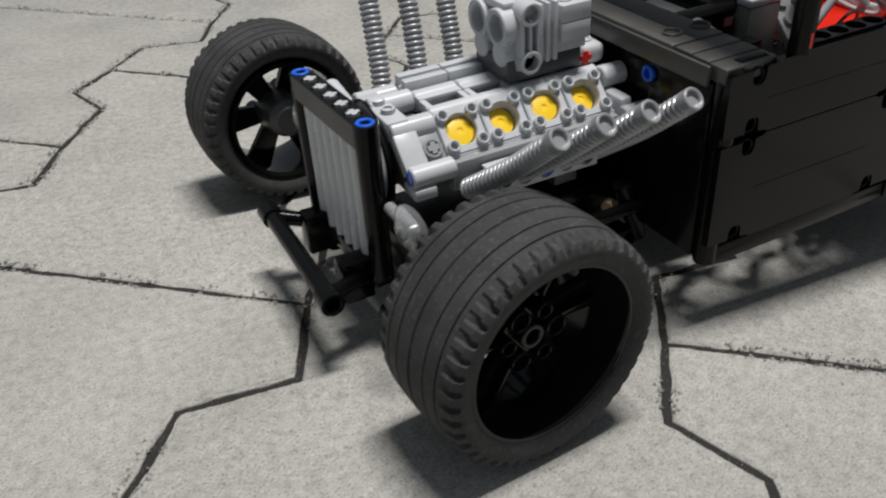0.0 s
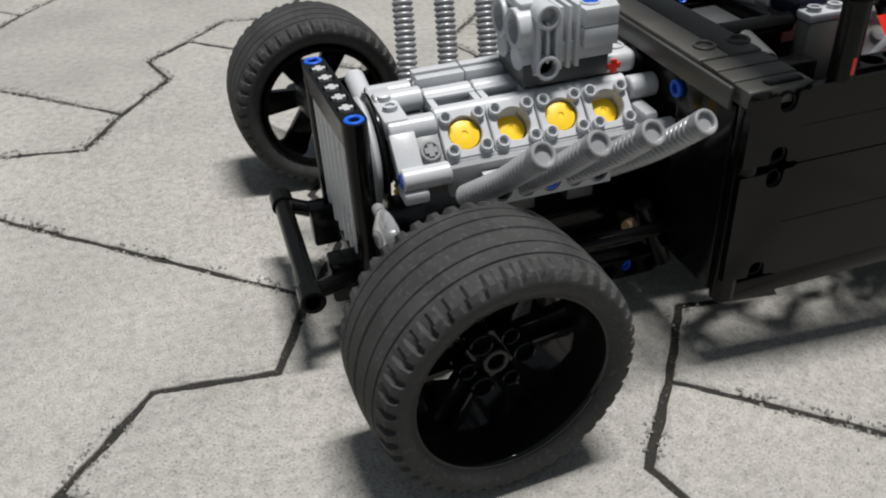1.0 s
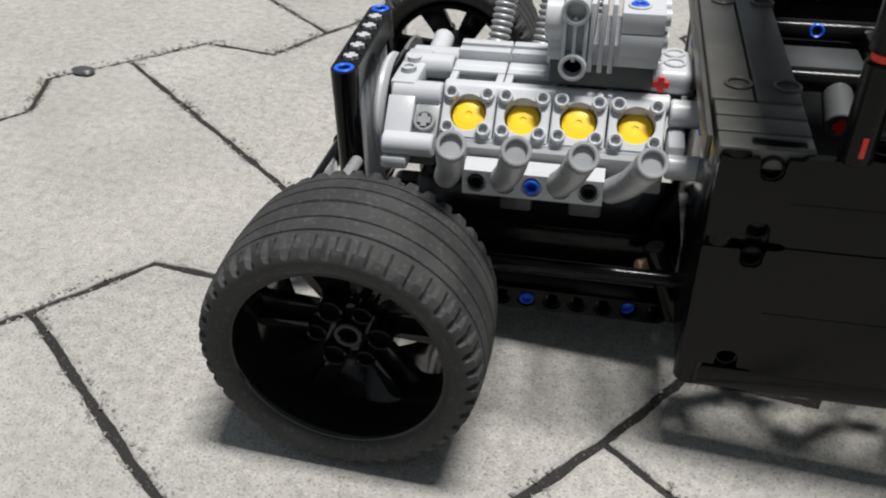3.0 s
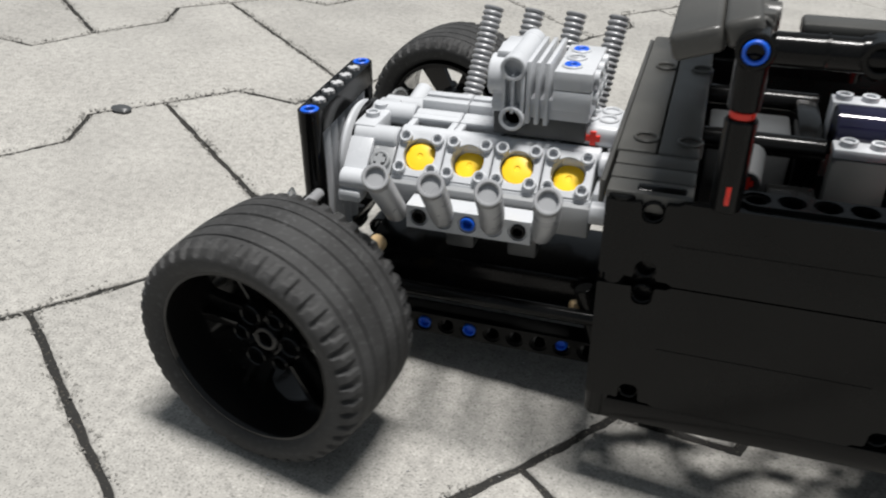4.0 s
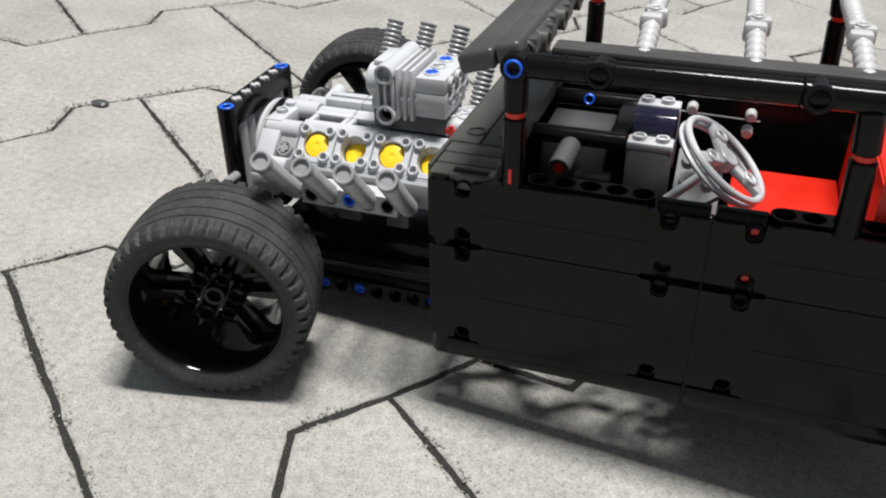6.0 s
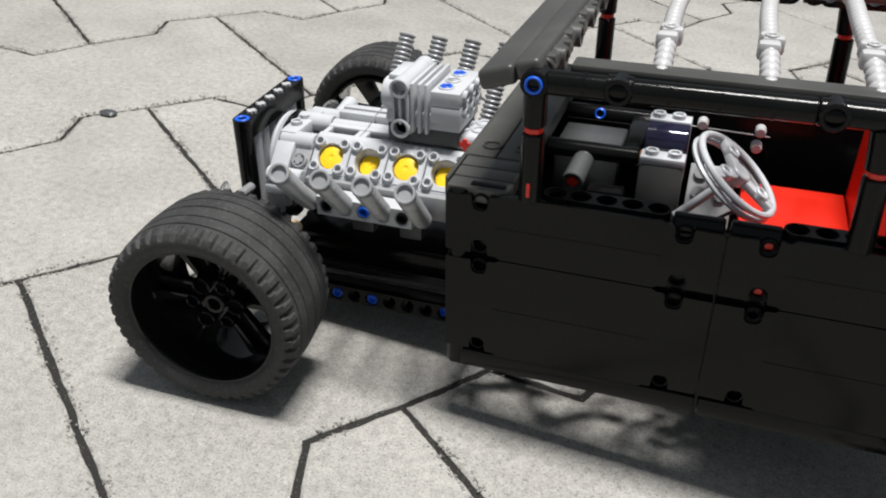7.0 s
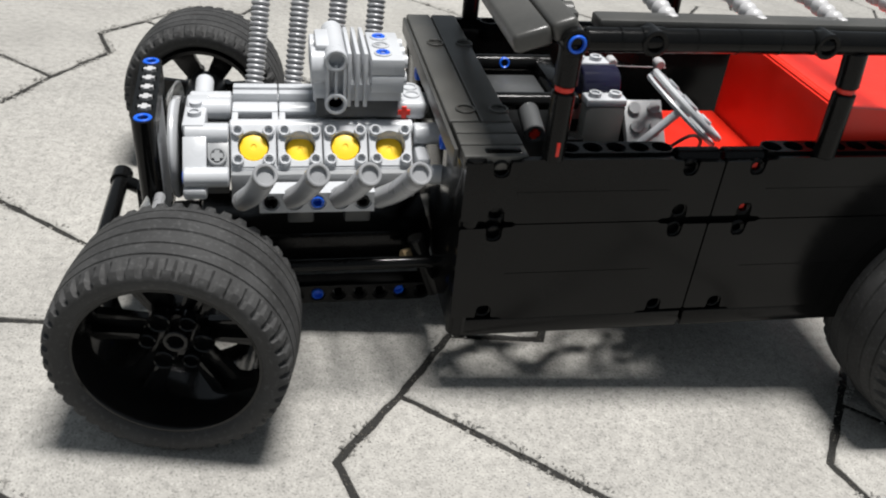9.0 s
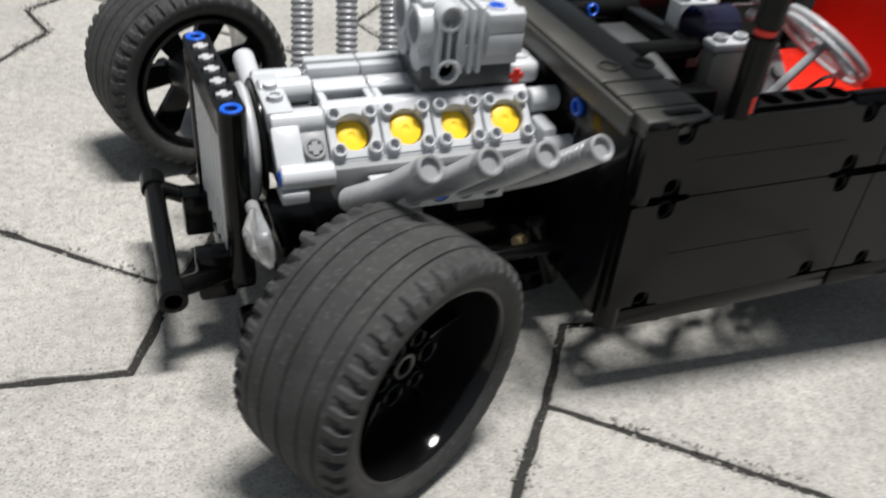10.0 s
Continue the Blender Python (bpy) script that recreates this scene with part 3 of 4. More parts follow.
def head_block(x, side):
    """One cylinder head: a square block with a bore and four corner tubes; side -1 faces -y."""
    s = radians(TILT_BANK)
    n = Vector((0, side * math.sin(s), math.cos(s)))
    xa = Vector((1, 0, 0))
    ya = n.cross(xa)
    c = Vector((x, YC + side * 2.35, 5.05))
    m = Matrix.Translation(c) @ Matrix((xa, ya, n)).transposed().to_4x4()
    b = fresh()
    k, rings = 32, []
    rad = 0.68
    rows = [(None, -1.9), (None, -0.06), ("in", 0.0), (rad + 0.03, 0.0), (rad, -0.03), (rad, -1.9), (0, -1.9)]
    for r, z in rows:
        ring = []
        for i in range(k):
            a = 2 * math.pi * i / k
            cx, sy = math.cos(a), math.sin(a)
            q = max(abs(cx), abs(sy))
            e = 0.985 if r is None else 0.94
            ring.append(b.verts.new((e * cx / q, e * sy / q, z)) if r in (None, "in") else b.verts.new((r * cx, r * sy, z)))
        rings.append(ring)
    for lo, hi in zip(rings, rings[1:]):
        for i in range(k):
            j = (i + 1) % k
            b.faces.new((lo[i], lo[j], hi[j], hi[i]))
    bmesh.ops.remove_doubles(b, verts=b.verts[:], dist=1e-5)
    bmesh.ops.recalc_face_normals(b, faces=b.faces[:])
    bb = fresh()
    join(bb, b, m)
    head = part("cylinder_head", bb, GREY, car, "light grey cylinder head with round bore")
    for u, v in ((-0.67, -0.67), (0.67, -0.67), (0.67, 0.67), (-0.67, 0.67)):
        bb = fresh()
        p = m @ Vector((u, v, -0.05))
        tube(bb, p, p + n * 0.30, 0.27, 0.165, 14, deep=0.28)
        part("corner_tube", bb, GREY, head)
    return c, n


BORES = [head_block(x, -1) for x in (-8.2, -6.17, -4.14, -2.1)]
for x in (-8.2, -6.17, -4.14, -2.1):
    head_block(x, 1)
pistons = []
for c, n in BORES:
    b = fresh()
    lathe(b, [(0, -1.4), (0.65, -1.4), (0.65, -0.14), (0.6, -0.05), (0.45, 0.0), (0.2, 0.02), (0.13, 0.02), (0.1, -0.02), (0, -0.02)], 28)
    ob = part("piston", b, YELLOW, car, "bright yellow piston in its bore")
    pistons.append((ob, c, n))

# block under the heads, valley beams on top, front cover
b = fresh()
box(b, -9.2, -1.0, YC - 3.4, YC + 3.4, 2.9, 4.2, 0.1)
part("engine_block", b, MEDIUM_GREY, car, "medium grey engine block")
b = fresh()
box(b, -9.1, -1.05, YC - 1.2, YC + 1.2, 4.1, 4.9, 0.1)
part("crank_case", b, BLACK, car)
for s in (-1, 1):
    b = fresh()
    y = YC + s * 4.05
    liftarm(b, along((-7.5, y, 3.40), "x", "y"), 5, first=False, last=False)
    beam = part("exhaust_beam", b, GREY, car, "light grey beam with pin holes")
    for x, mat in ((-7.5, BLACK), (-5.5, BLUE), (-3.5, BLACK)):
        b = fresh()
        tube(b, (x, y - s * 0.3, 3.40), (x, y + s * 0.53, 3.40), 0.30, 0.17, 14, deep=0.3)
        part("pin", b, mat, beam)
    # rounded upper edge of each bank, and the rods of the front cover
    b = fresh()
    rod(b, (-9.22, YC + s * 1.36, 5.43), (-1.0, YC + s * 1.36, 5.43), 0.42, 18)
    box(b, -9.2, -1.05, YC + s * 1.3 - 0.25, YC + s * 1.3 + 0.25, 4.6, 5.5, 0.05)
    part("bank_edge", b, GREY, car)
    for x0, x1 in ((-11.15, -9.25), (-0.98, 0.25)):
        b = fresh()
        rod(b, (x0, YC + s * 1.72, 5.33), (x1, YC + s * 1.72, 5.33), 0.5, 18)
        part("cover_rod", b, GREY, car)
        b = fresh()
        rod(b, (x0, YC + s * 3.5, 4.15), (x1, YC + s * 3.5, 4.15), 0.44, 18)
        part("cover_rod", b, GREY, car)
    b = fresh()
    box(b, -1.0, -0.35, YC + s * 2.5 - 0.9, YC + s * 2.5 + 0.9, 3.7, 4.9, 0.2)
    part("rear_cover", b, GREY, car)
    # slanted strip under the heads
    b = fresh()
    m = Matrix.Translation((-5.1, YC + s * 3.0, 3.8)) @ Matrix.Rotation(radians(-s * 78), 4, "X")
    box(b, -4.1, 4.1, -0.5, 0.5, -0.15, 0.15, 0.05, m)
    part("head_skirt", b, GREY, car)
# valley between the banks: two rounded covers with slots, and fins on the far side
for x0, x1 in ((-9.15, -7.1), (-7.05, -5.0), (-4.95, -3.0), (-2.95, -1.05)):
    b = fresh()
    rod(b, (x0, YC + 0.22, 5.5), (x1, YC + 0.22, 5.5), 0.47, 20)
    box(b, x0, x1, YC - 0.45, YC + 0.2, 5.62, 5.86, 0.05)
    box(b, x0, x0 + 0.28, YC - 1.2, YC - 0.35, 5.35, 5.80, 0.04)
    box(b, x1 - 0.28, x1, YC - 1.2, YC - 0.35, 5.35, 5.80, 0.04)
    part("valley_cover", b, GREY, car)
    b = fresh()
    for k in range(2):
        box(b, x0, x1, YC + 0.85 + k * 0.62, YC + 1.32 + k * 0.62, 5.3, 6.15 + k * 0.05, 0.05)
    part("rocker_fin", b, GREY, car)
b = fresh()
rod(b, (-11.15, YC + 0.3, 5.6), (-9.2, YC + 0.3, 5.6), 0.5, 18)
part("cover_rod", b, GREY, car)
b = fresh()
box(b, -11.25, -10.25, YC - 1.9, YC + 1.4, 5.0, 5.88, 0.12)
box(b, -11.20, -10.2, YC - 4.0, YC - 2.9, 3.3, 3.8, 0.12)
box(b, -11.20, -10.2, YC + 2.9, YC + 4.0, 3.0, 3.8, 0.12)
for y in (YC - 1.5, YC - 0.5):
    lathe(b, [(0.30, 0), (0.30, 0.2), (0.2, 0.2), (0.2, 0.1), (0, 0.1)], 14, Matrix.Translation((-10.75, y + 0.6, 5.88)))
part("front_cover", b, GREY, car, "light grey engine front cover with studs")
for s in (-1, 1):
    b = fresh()
    m = Matrix.Translation((-10.7, YC + s * 2.65, 4.75)) @ Matrix.Rotation(radians(-s * 45), 4, "X")
    box(b, -0.5, 0.5, -0.8, 0.8, -0.3, 0.25, 0.04, m)
    part("cover_tile", b, GREY, car)
    b = fresh()
    p = Vector((-9.75, YC + s * 2.70, 4.70))
    d = Vector((0, s * 0.7, 0.7))
    tube(b, p - d * 0.3, p + d * 0.2, 0.42, 0.28, 16, deep=0.1)
    axle_end(b, p, d, 0.25, 0.25)
    part("axle_socket", b, MEDIUM_GREY, car)
    b = fresh()
    m = Matrix.Translation((-9.72, YC + s * 2.65, 4.65)) @ Matrix.Rotation(radians(-s * 45), 4, "X")
    box(b, -0.46, 0.46, -0.85, 0.85, -0.9, 0.05, 0.04, m)
    part("engine_filler", b, MEDIUM_GREY, car, "medium grey plate round an axle socket")
    b = fresh()
    tube(b, (-10.9, YC + s * 3.5, 4.15), (-11.2, YC + s * 3.5, 4.15), 0.30, 0.2, 14, deep=0.2)
    part("pin", b, BLUE, car, "blue connector pin")

# dark core between the front cover and the first cylinder heads
b = fresh()
prism(b, [(-3.3, 3.2), (3.3, 3.2), (3.3, 3.9), (1.8, 5.2), (-1.8, 5.2), (-3.3, 3.9)], 1.75, Matrix(((0, 0, 1, -11.05), (1, 0, 0, YC), (0, 1, 0, 0), (0, 0, 0, 1))), 0.03)
part("engine_core", b, DARK_GREY, car, "dark grey core behind the front cover")
# short rod that points out on the far side of the front cover
b = fresh()
rod(b, (-10.8, YC + 3.4, 4.2), (-10.8, YC + 5.9, 4.6), 0.46, 20)
part("side_rod", b, GREY, car, "light grey rod end beside the front cover")

# fan disc behind the radiator
b = fresh()
lathe(b, [(0, 0.30), (1.6, 0.28), (2.1, 0.18), (2.28, 0.04), (2.3, -0.08), (2.2, -0.2), (1.8, -0.24), (0, -0.24)], 48, basis((0, 0, 0), (1, 0, 0)))
part("fan_disc", b, GREY, car, "smooth light grey round disc behind the radiator", at=(-11.72, YC, 3.75))
b = fresh()
lathe(b, [(0, 0), (2.35, 0), (2.4, 0.05), (2.4, 0.10), (0, 0.10)], 48, basis((-11.42, YC, 3.75), (1, 0, 0)))
part("fan_backing", b, BLACK, car)

# exhaust pipes: ribbed hoses that bend out and up
for s in (-1, 1):
    for k, x in enumerate((-8.5, -6.5, -4.5, -2.5)):
        b = fresh()
        y0 = YC + s * 4.3
        end = Vector((x + 0.92 - 0.05 * k, YC + s * 8.45, 6.98)) if s < 0 else Vector((x + 0.7, YC + s * 7.7, 8.5))
        mid = Vector((x, y0 + 0.3, 3.1)).lerp(end, 0.5) + Vector((-0.05, 0.12, -0.15)) if s < 0 else Vector((x + 0.3, YC + s * 6.0, 5.3))
        d = (end - mid - Vector((0, s * 0.5, 0.4))).normalized()
        if s < 0:
            path_tube(b, [(x - 0.25, y0 + 0.6, 3.05), mid, end - d * 0.2], 0.31, 16, 0.16, 0.28)
        else:
            path_tube(b, [(x, y0, 3.2), (x, y0 + s * 0.7, 3.3), mid, end], 0.37, 16, 0.13, 0.27)
        pipe = part("exhaust_pipe", b, SILVER, car, "silver ribbed exhaust pipe with open end")
        if s < 0:
            b = fresh()
            tube(b, end - d * 0.42, end, 0.47, 0.33, 18, deep=0.35)
            part("pipe_tip", b, SILVER, pipe)

# carburettor tower
b = fresh()
box(b, -5.0, -4.1, YC - 1.45, YC + 1.45, 6.25, 8.8, 0.1)
rod(b, (-4.55, YC - 1.46, 8.72), (-4.55, YC + 1.46, 8.72), 0.48, 24)
carb = part("carburettor", b, GREY, car, "light grey carburettor tower with round intakes")
for s in (-1, 1):
    for z in (6.70, 8.72):
        b = fresh()
        tube(b, (-4.55, YC + s * 1.2, z), (-4.55, YC + s * 1.9, z), 0.5, 0.34, 20, deep=0.45)
        part("side_port", b, GREY, carb)
    for x in (-4.98, -4.62, -4.24):
        b = fresh()
        box(b, x, x + 0.14, YC + s * 1.62 - 0.2, YC + s * 1.62 + 0.2, 6.9, 8.5, 0.03)
        part("side_rib", b, GREY, carb)
for y in (-0.78, 0.78):
    b = fresh()
    tube(b, (-4.9, YC + y, 8.1), (-5.62, YC + y, 8.1), 0.80, 0.56, 28, deep=0.5)
    rod(b, (-4.9, YC + y, 6.95), (-5.5, YC + y, 6.95), 0.56, 20)
    box(b, -5.45, -4.9, YC + y - 0.5, YC + y + 0.5, 6.9, 7.6, 0.06)
    part("intake", b, GREY, carb, "round light grey air intake")
b = fresh()
box(b, -5.4, -4.6, YC - 1.05, YC + 1.05, 8.75, 9.12, 0.1)
part("intake_ridge", b, GREY, carb)
for k in range(3):
    b = fresh()
    box(b, -4.0 + 0.36 * k - 0.06, -4.0 + 0.36 * k + 0.12, YC - 1.7, YC + 1.7, 6.5, 9.0, 0.04)
    part("cooling_fin", b, GREY, carb)
b = fresh()
box(b, -4.1, -1.6, YC - 1.5, YC + 1.5, 6.7, 7.5, 0.05)
box(b, -3.0, -1.55, YC - 1.75, YC + 1.75, 7.2, 8.0, 0.04)
box(b, -3.0, -1.55, YC - 1.75, YC + 1.75, 8.02, 8.75, 0.04)
for y in (-1, 0, 1):
    tube(b, (-2.45, YC + y, 8.5), (-2.45, YC + y, 8.84), 0.4, 0.3, 16, deep=0.09)
    for z in (7.6, 8.4):
        lathe(b, [(0.30, 0), (0.30, 0.2), (0.2, 0.2), (0.2, 0.1), (0, 0.1)], 14, basis((-1.56, YC + y, z), (1, 0, 0)))
part("intake_block", b, GREY, carb)
b = fresh()
box(b, -5.4, -1.7, YC - 1.35, YC + 1.35, 5.8, 6.75, 0.08)
part("carburettor_base", b, DARK_GREY, carb)
for y in (-1, 1):
    b = fresh()
    tube(b, (-2.45, YC + y, 8.5), (-2.45, YC + y, 8.87), 0.31, 0.17, 14, deep=0.2)
    part("pin", b, BLUE, carb)
carb.location.z += 0.14 * U
b = fresh()
box(b, -1.95, -0.3, YC - 1.25, YC + 1.1, 5.75, 6.66, 0.3, seg=3)
for x in (-1.75, -0.95):
    for y in (-0.4, 0.5):
        tube(b, (x, YC + y, 6.3), (x, YC + y, 6.76), 0.40, 0.29, 16, deep=0.14)
g = part("gear_block", b, GREY, car, "light grey connector block with a red axle")
b = fresh()
axle_end(b, (-1.4, YC - 1.2, 6.2), (0, -1, 0), 0.28, 0.14)
part("axle", b, RED, g, "red axle end")

# radiator: posts, top beam, ribbed core; it stands a little askew
SKEW = Matrix.Translation((-12.76, YC, 0)) @ Matrix.Rotation(radians(3.2), 4, "Z")


def askew(x, y, z):
    return SKEW @ Vector((x, y, z))


for s in (-1, 1):
    b = fresh()
    rod(b, askew(0, s * 3.1, -0.2), askew(0, s * 3.1, 6.7), 0.48, 18)
    part("radiator_post", b, BLACK, car)
    b = fresh()
    tube(b, askew(0, s * 3.1, 6.4), askew(0, s * 3.1, 6.83), 0.38, 0.22, 16, deep=0.25)
    part("pin", b, BLUE, car, "blue connector pin")
b = fresh()
liftarm(b, SKEW @ along((0, -3.1, 6.28), "y", "z") @ Matrix.Diagonal((1.033, 1, 1, 1)), 7, hole=0.28)
top = part("radiator_beam", b, BLACK, car, "black beam on top of the radiator")
for y in (-2.07, -1.03, 0, 1.03, 2.07):
    b = fresh()
    axle_end(b, askew(0, y, 6.2), (0, 0, 1), 0.26, 0.65)
    part("axle", b, WHITE, top, "white axle end")
for k in range(6):
    b = fresh()
    y = -2.15 + k * 0.86
    rod(b, askew(0, y, 0.1), askew(0, y, 5.83), 0.40, 14)
    part("radiator_tube", b, GREY, car, "pale grey upright radiator tube")
b = fresh()
box(b, -0.45, 0.45, -3.3, 3.3, -0.6, 0.2, 0.15, SKEW)
part("radiator_base", b, BLACK, car)

# front bumper bar on two arms
b = fresh()
rod(b, (-15.2, YC - 4.1, 0.1), (-15.2, YC + 4.1, 0.1), 0.40, 16)
bump = part("bumper_bar", b, BLACK, car, "thin black front bumper bar")
for s in (-1, 1):
    b = fresh()
    rod(b, (-15.2, YC + s * 3.6, 0.1), (-12.6, YC + s * 2.2, -0.4), 0.36, 14)
    tube(b, (-15.2, YC + s * 3.3, 0.1), (-15.2, YC + s * 4.3, 0.1), 0.52, 0.3, 16, deep=0.2)
    box(b, -14.2, -12.8, YC + s * 2.2 - 0.5, YC + s * 2.2 + 0.5, -1.4, 0.6, 0.15)
    part("bumper_arm", b, BLACK, bump)

# headlights: clear dishes beside the radiator
for s in (-1, 1):
    b = fresh()
    lathe(b, [(0.2, 0.5), (0.5, 0.42), (1.0, 0.05), (1.05, 0), (0.95, -0.05), (0.5, 0.25), (0, 0.3)], 28, basis((-12.3, YC + s * 5.93, 3.5), (-1, s * 0.25, 0)))
    hl = part("headlight", b, CLEAR, car, "small clear dish headlight")
    b = fresh()
    rod(b, (-12.2, YC + s * 3.6, 3.3), (-12.2, YC + s * 5.8, 3.4), 0.24, 12)
    rod(b, (-12.75, YC + s * 5.93, 3.5), (-12.1, YC + s * 5.93, 3.5), 0.26, 14)
    part("headlight_mount", b, SILVER, hl)

# chassis under the engine
for s in (-1, 1):
    b = fresh()
    liftarm(b, along((-12.5, YC + s * 3.6, -2.0), "x", "y"), 13)
    rail = part("chassis_rail", b, BLACK, car, "black chassis beam with pin holes")
    for x in (-7.5, -5.5, -1.6):
        b = fresh()
        end = 4.12 if x < -2 else 3.95
        tube(b, (x, YC + s * 3.4, -2.0), (x, YC + s * end, -2.0), 0.28, 0.2, 14, deep=0.2)
        part("pin", b, BLUE, rail)
    b = fresh()
    rod(b, (-9.5, YC + s * 4.2, -0.2), (0.2, YC + s * 4.2, -0.2), 0.3, 12)
    part("brace_rod", b, BLACK, car)
b = fresh()
box(b, -11.0, 0.2, YC - 2.2, YC + 2.2, -1.9, 0.3, 0.2)
part("gearbox", b, BLACK, car)
for x in (-6.2, -3.6):
    b = fresh()
    box(b, x - 0.6, x + 0.6, YC - 3.2, YC - 2.4, 1.5, 2.7, 0.1)
    part("engine_mount", b, DARK_GREY, car, "dark grey engine mount block")
for s in (-1, 1):
    b = fresh()
    rod(b, (-11, YC + s * 2.5, -0.8), (-11, YC + s * 7.3, -0.6), 0.35, 12)
    box(b, -11.8, -10.2, YC + s * 5.6 - 0.6, YC + s * 5.6 + 0.6, -1.6, 2.0, 0.2)
    part("front_axle", b, BLACK, car)
    b = fresh()
    rod(b, (-9.2, YC + s * 4.6, 2.05), (-9.2, YC + s * 5.4, 2.05), 0.36, 14)
    part("steering_ball", b, TAN, car, "tan steering link end")
    b = fresh()
    rod(b, (-10.6, YC + s * 4.2, 2.1), (-9.0, YC + s * 5.6, 2.4), 0.22, 10)
    part("steering_link", b, DARK_GREY, car)

for s in (-1, 1):
    b = fresh()
    path_tube(b, [(-9.5, YC + s * 4.3, -1.5), (-9.3, YC + s * 4.7, -0.9), (-9.2, YC + s * 4.9, -0.6)], 0.30, 12, 0.1, 0.3)
    part("shock_spring", b, YELLOW, car, "yellow shock absorber spring")
    b = fresh()
    rod(b, (-10.2, YC + s * 3.6, 0.2), (-8.6, YC + s * 5.6, 1.0), 0.26, 12)
    rod(b, (-9.0, YC + s * 3.8, 0.4), (-9.4, YC + s * 5.9, -0.2), 0.3, 12)
    part("suspension_arm", b, BLACK, car)
b = fresh()
rod(b, (-1.4, YC - 3.4, -0.4), (-1.0, YC - 3.2, -0.4), 0.32, 14)
part("pin", b, TAN, car, "tan connector pin")
b = fresh()
rod(b, (-0.9, YC - 3.7, 0.9), (0.2, YC - 3.9, -2.2), 0.42, 14)
part("brace_rod", b, BLACK, car)

# ---- cockpit ----
b = fresh()
box(b, 1.0, 22.0, 4.6, 2 * YC - 4.6, -1.2, 0.4, 0.1)
box(b, 13.6, 22.0, 1.0, 2 * YC - 1.0, -1.2, -0.6, 0.1)
part("floor_frame", b, BLACK, car)
b = fresh()
box(b, 2.8, 5.9, 8.0, 11.2, 2.0, 6.45, 0.15)
part("motor_box", b, DARK_GREY, car, "dark grey motor box behind the cowl")
for y in (7.2, 12.0):
    b = fresh()
    rod(b, (2.6, y, 6.75), (6.9, y, 6.75), 0.42, 14)
    part("motor_frame", b, BLACK, car)
b = fresh()
box(b, 6.0, 6.9, 7.4, 12.2, 1.0, 7.0, 0.15)
part("motor_frame", b, BLACK, car)
b = fresh()
tube(b, (4.35, 12.0, 6.8), (4.35, 11.5, 6.9), 0.28, 0.18, 14, deep=0.2)
part("pin", b, BLUE, car, "blue connector pin")
b = fresh()
box(b, 5.0, 6.6, 4.7, 5.6, 4.2, 6.0, 0.1)
part("bracket", b, BLACK, car)
b = fresh()
tube(b, (4.45, 7.0, 6.4), (4.3, 5.0, 6.1), 0.5, 0.3, 16, deep=0.1)
k = part("shaft_sleeve", b, DARK_GREY, car)
b = fresh()
axle_end(b, (4.3, 5.1, 6.1), (0.07, -1, -0.15), 0.24, 0.10)
part("axle", b, RED, k)
b = fresh()
box(b, 7.0, 8.95, 6.1, 7.0, 6.95, 7.3, 0.05)
for x in (7.48, 8.47):
    lathe(b, [(0.30, 0), (0.30, 0.2), (0.2, 0.2), (0.2, 0.1), (0, 0.1)], 14, Matrix.Translation((x, 6.55, 7.3)))
g = part("grey_plate", b, GREY, car, "light grey plate with two studs on a dark brick")
b = fresh()
box(b, 7.02, 8.93, 6.12, 6.98, 2.5, 6.94, 0.05)
part("brick", b, MID_GREY, g, "dark grey brick under the plate")
b = fresh()
rod(b, (7.05, 7.95, 7.3), (8.9, 7.95, 7.3), 0.95, 28)
part("barrel", b, NAVY, car, "shiny smoky dark blue barrel")
b = fresh()
for x in (7.4, 8.3):
    lathe(b, [(0.30, 0), (0.30, 0.2), (0.2, 0.2), (0.2, 0.1), (0, 0.1)], 14, Matrix.Translation((x, 9.35, 8.0)))
box(b, 7.0, 8.9, 8.9, 9.8, 5.0, 8.0, 0.05)
part("grey_brick", b, GREY, car)
b = fresh()
rod(b, (6.5, 7.7, 6.55), (6.95, 7.7, 6.55), 0.34, 16)
part("bush", b, ORANGE, car, "small orange bush beside the barrel")
# sloping studded plate
b = fresh()
m = Matrix.Translation((10.15, 6.2, 5.85)) @ Matrix.Rotation(radians(46), 4, "X")
box(b, -0.95, 1.0, -1.4, 1.4, -0.4, 0.0, 0.04, m)
for x in (-0.47, 0.51):
    for y in (-0.94, 0, 0.94):
        lathe(b, [(0.30, 0), (0.30, 0.2), (0, 0.2)], 14, m @ Matrix.Translation((x, y, 0)))
part("studded_plate", b, MEDIUM_GREY, car)

# five unseen thin black cables, added sagging under the open cockpit floor to blotch light
for k, (x0, y0, x1, y1) in enumerate(((1.2, 1.6, 6.2, 4.4), (2.6, 4.3, 5.4, 1.4), (6.0, 1.3, 9.8, 4.2), (9.4, 1.5, 11.2, 4.4), (10.6, 3.9, 13.4, 1.8))):
    b = fresh()
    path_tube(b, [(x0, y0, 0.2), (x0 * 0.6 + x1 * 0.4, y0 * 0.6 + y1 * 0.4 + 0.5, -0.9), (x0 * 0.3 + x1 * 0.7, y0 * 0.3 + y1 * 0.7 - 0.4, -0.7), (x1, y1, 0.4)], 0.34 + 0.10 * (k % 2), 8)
    part("cable", b, BLACK_LIT, car, "thin black cable added under the cockpit to blotch the light")
b = fresh()
path_tube(b, [(9.6, 4.6, 4.6), (11.4, 4.3, 6.3), (12.2, 4.4, 6.0), (12.4, 5.2, 4.8)], 0.08, 8)
part("cable", b, BLACK_LIT, car)

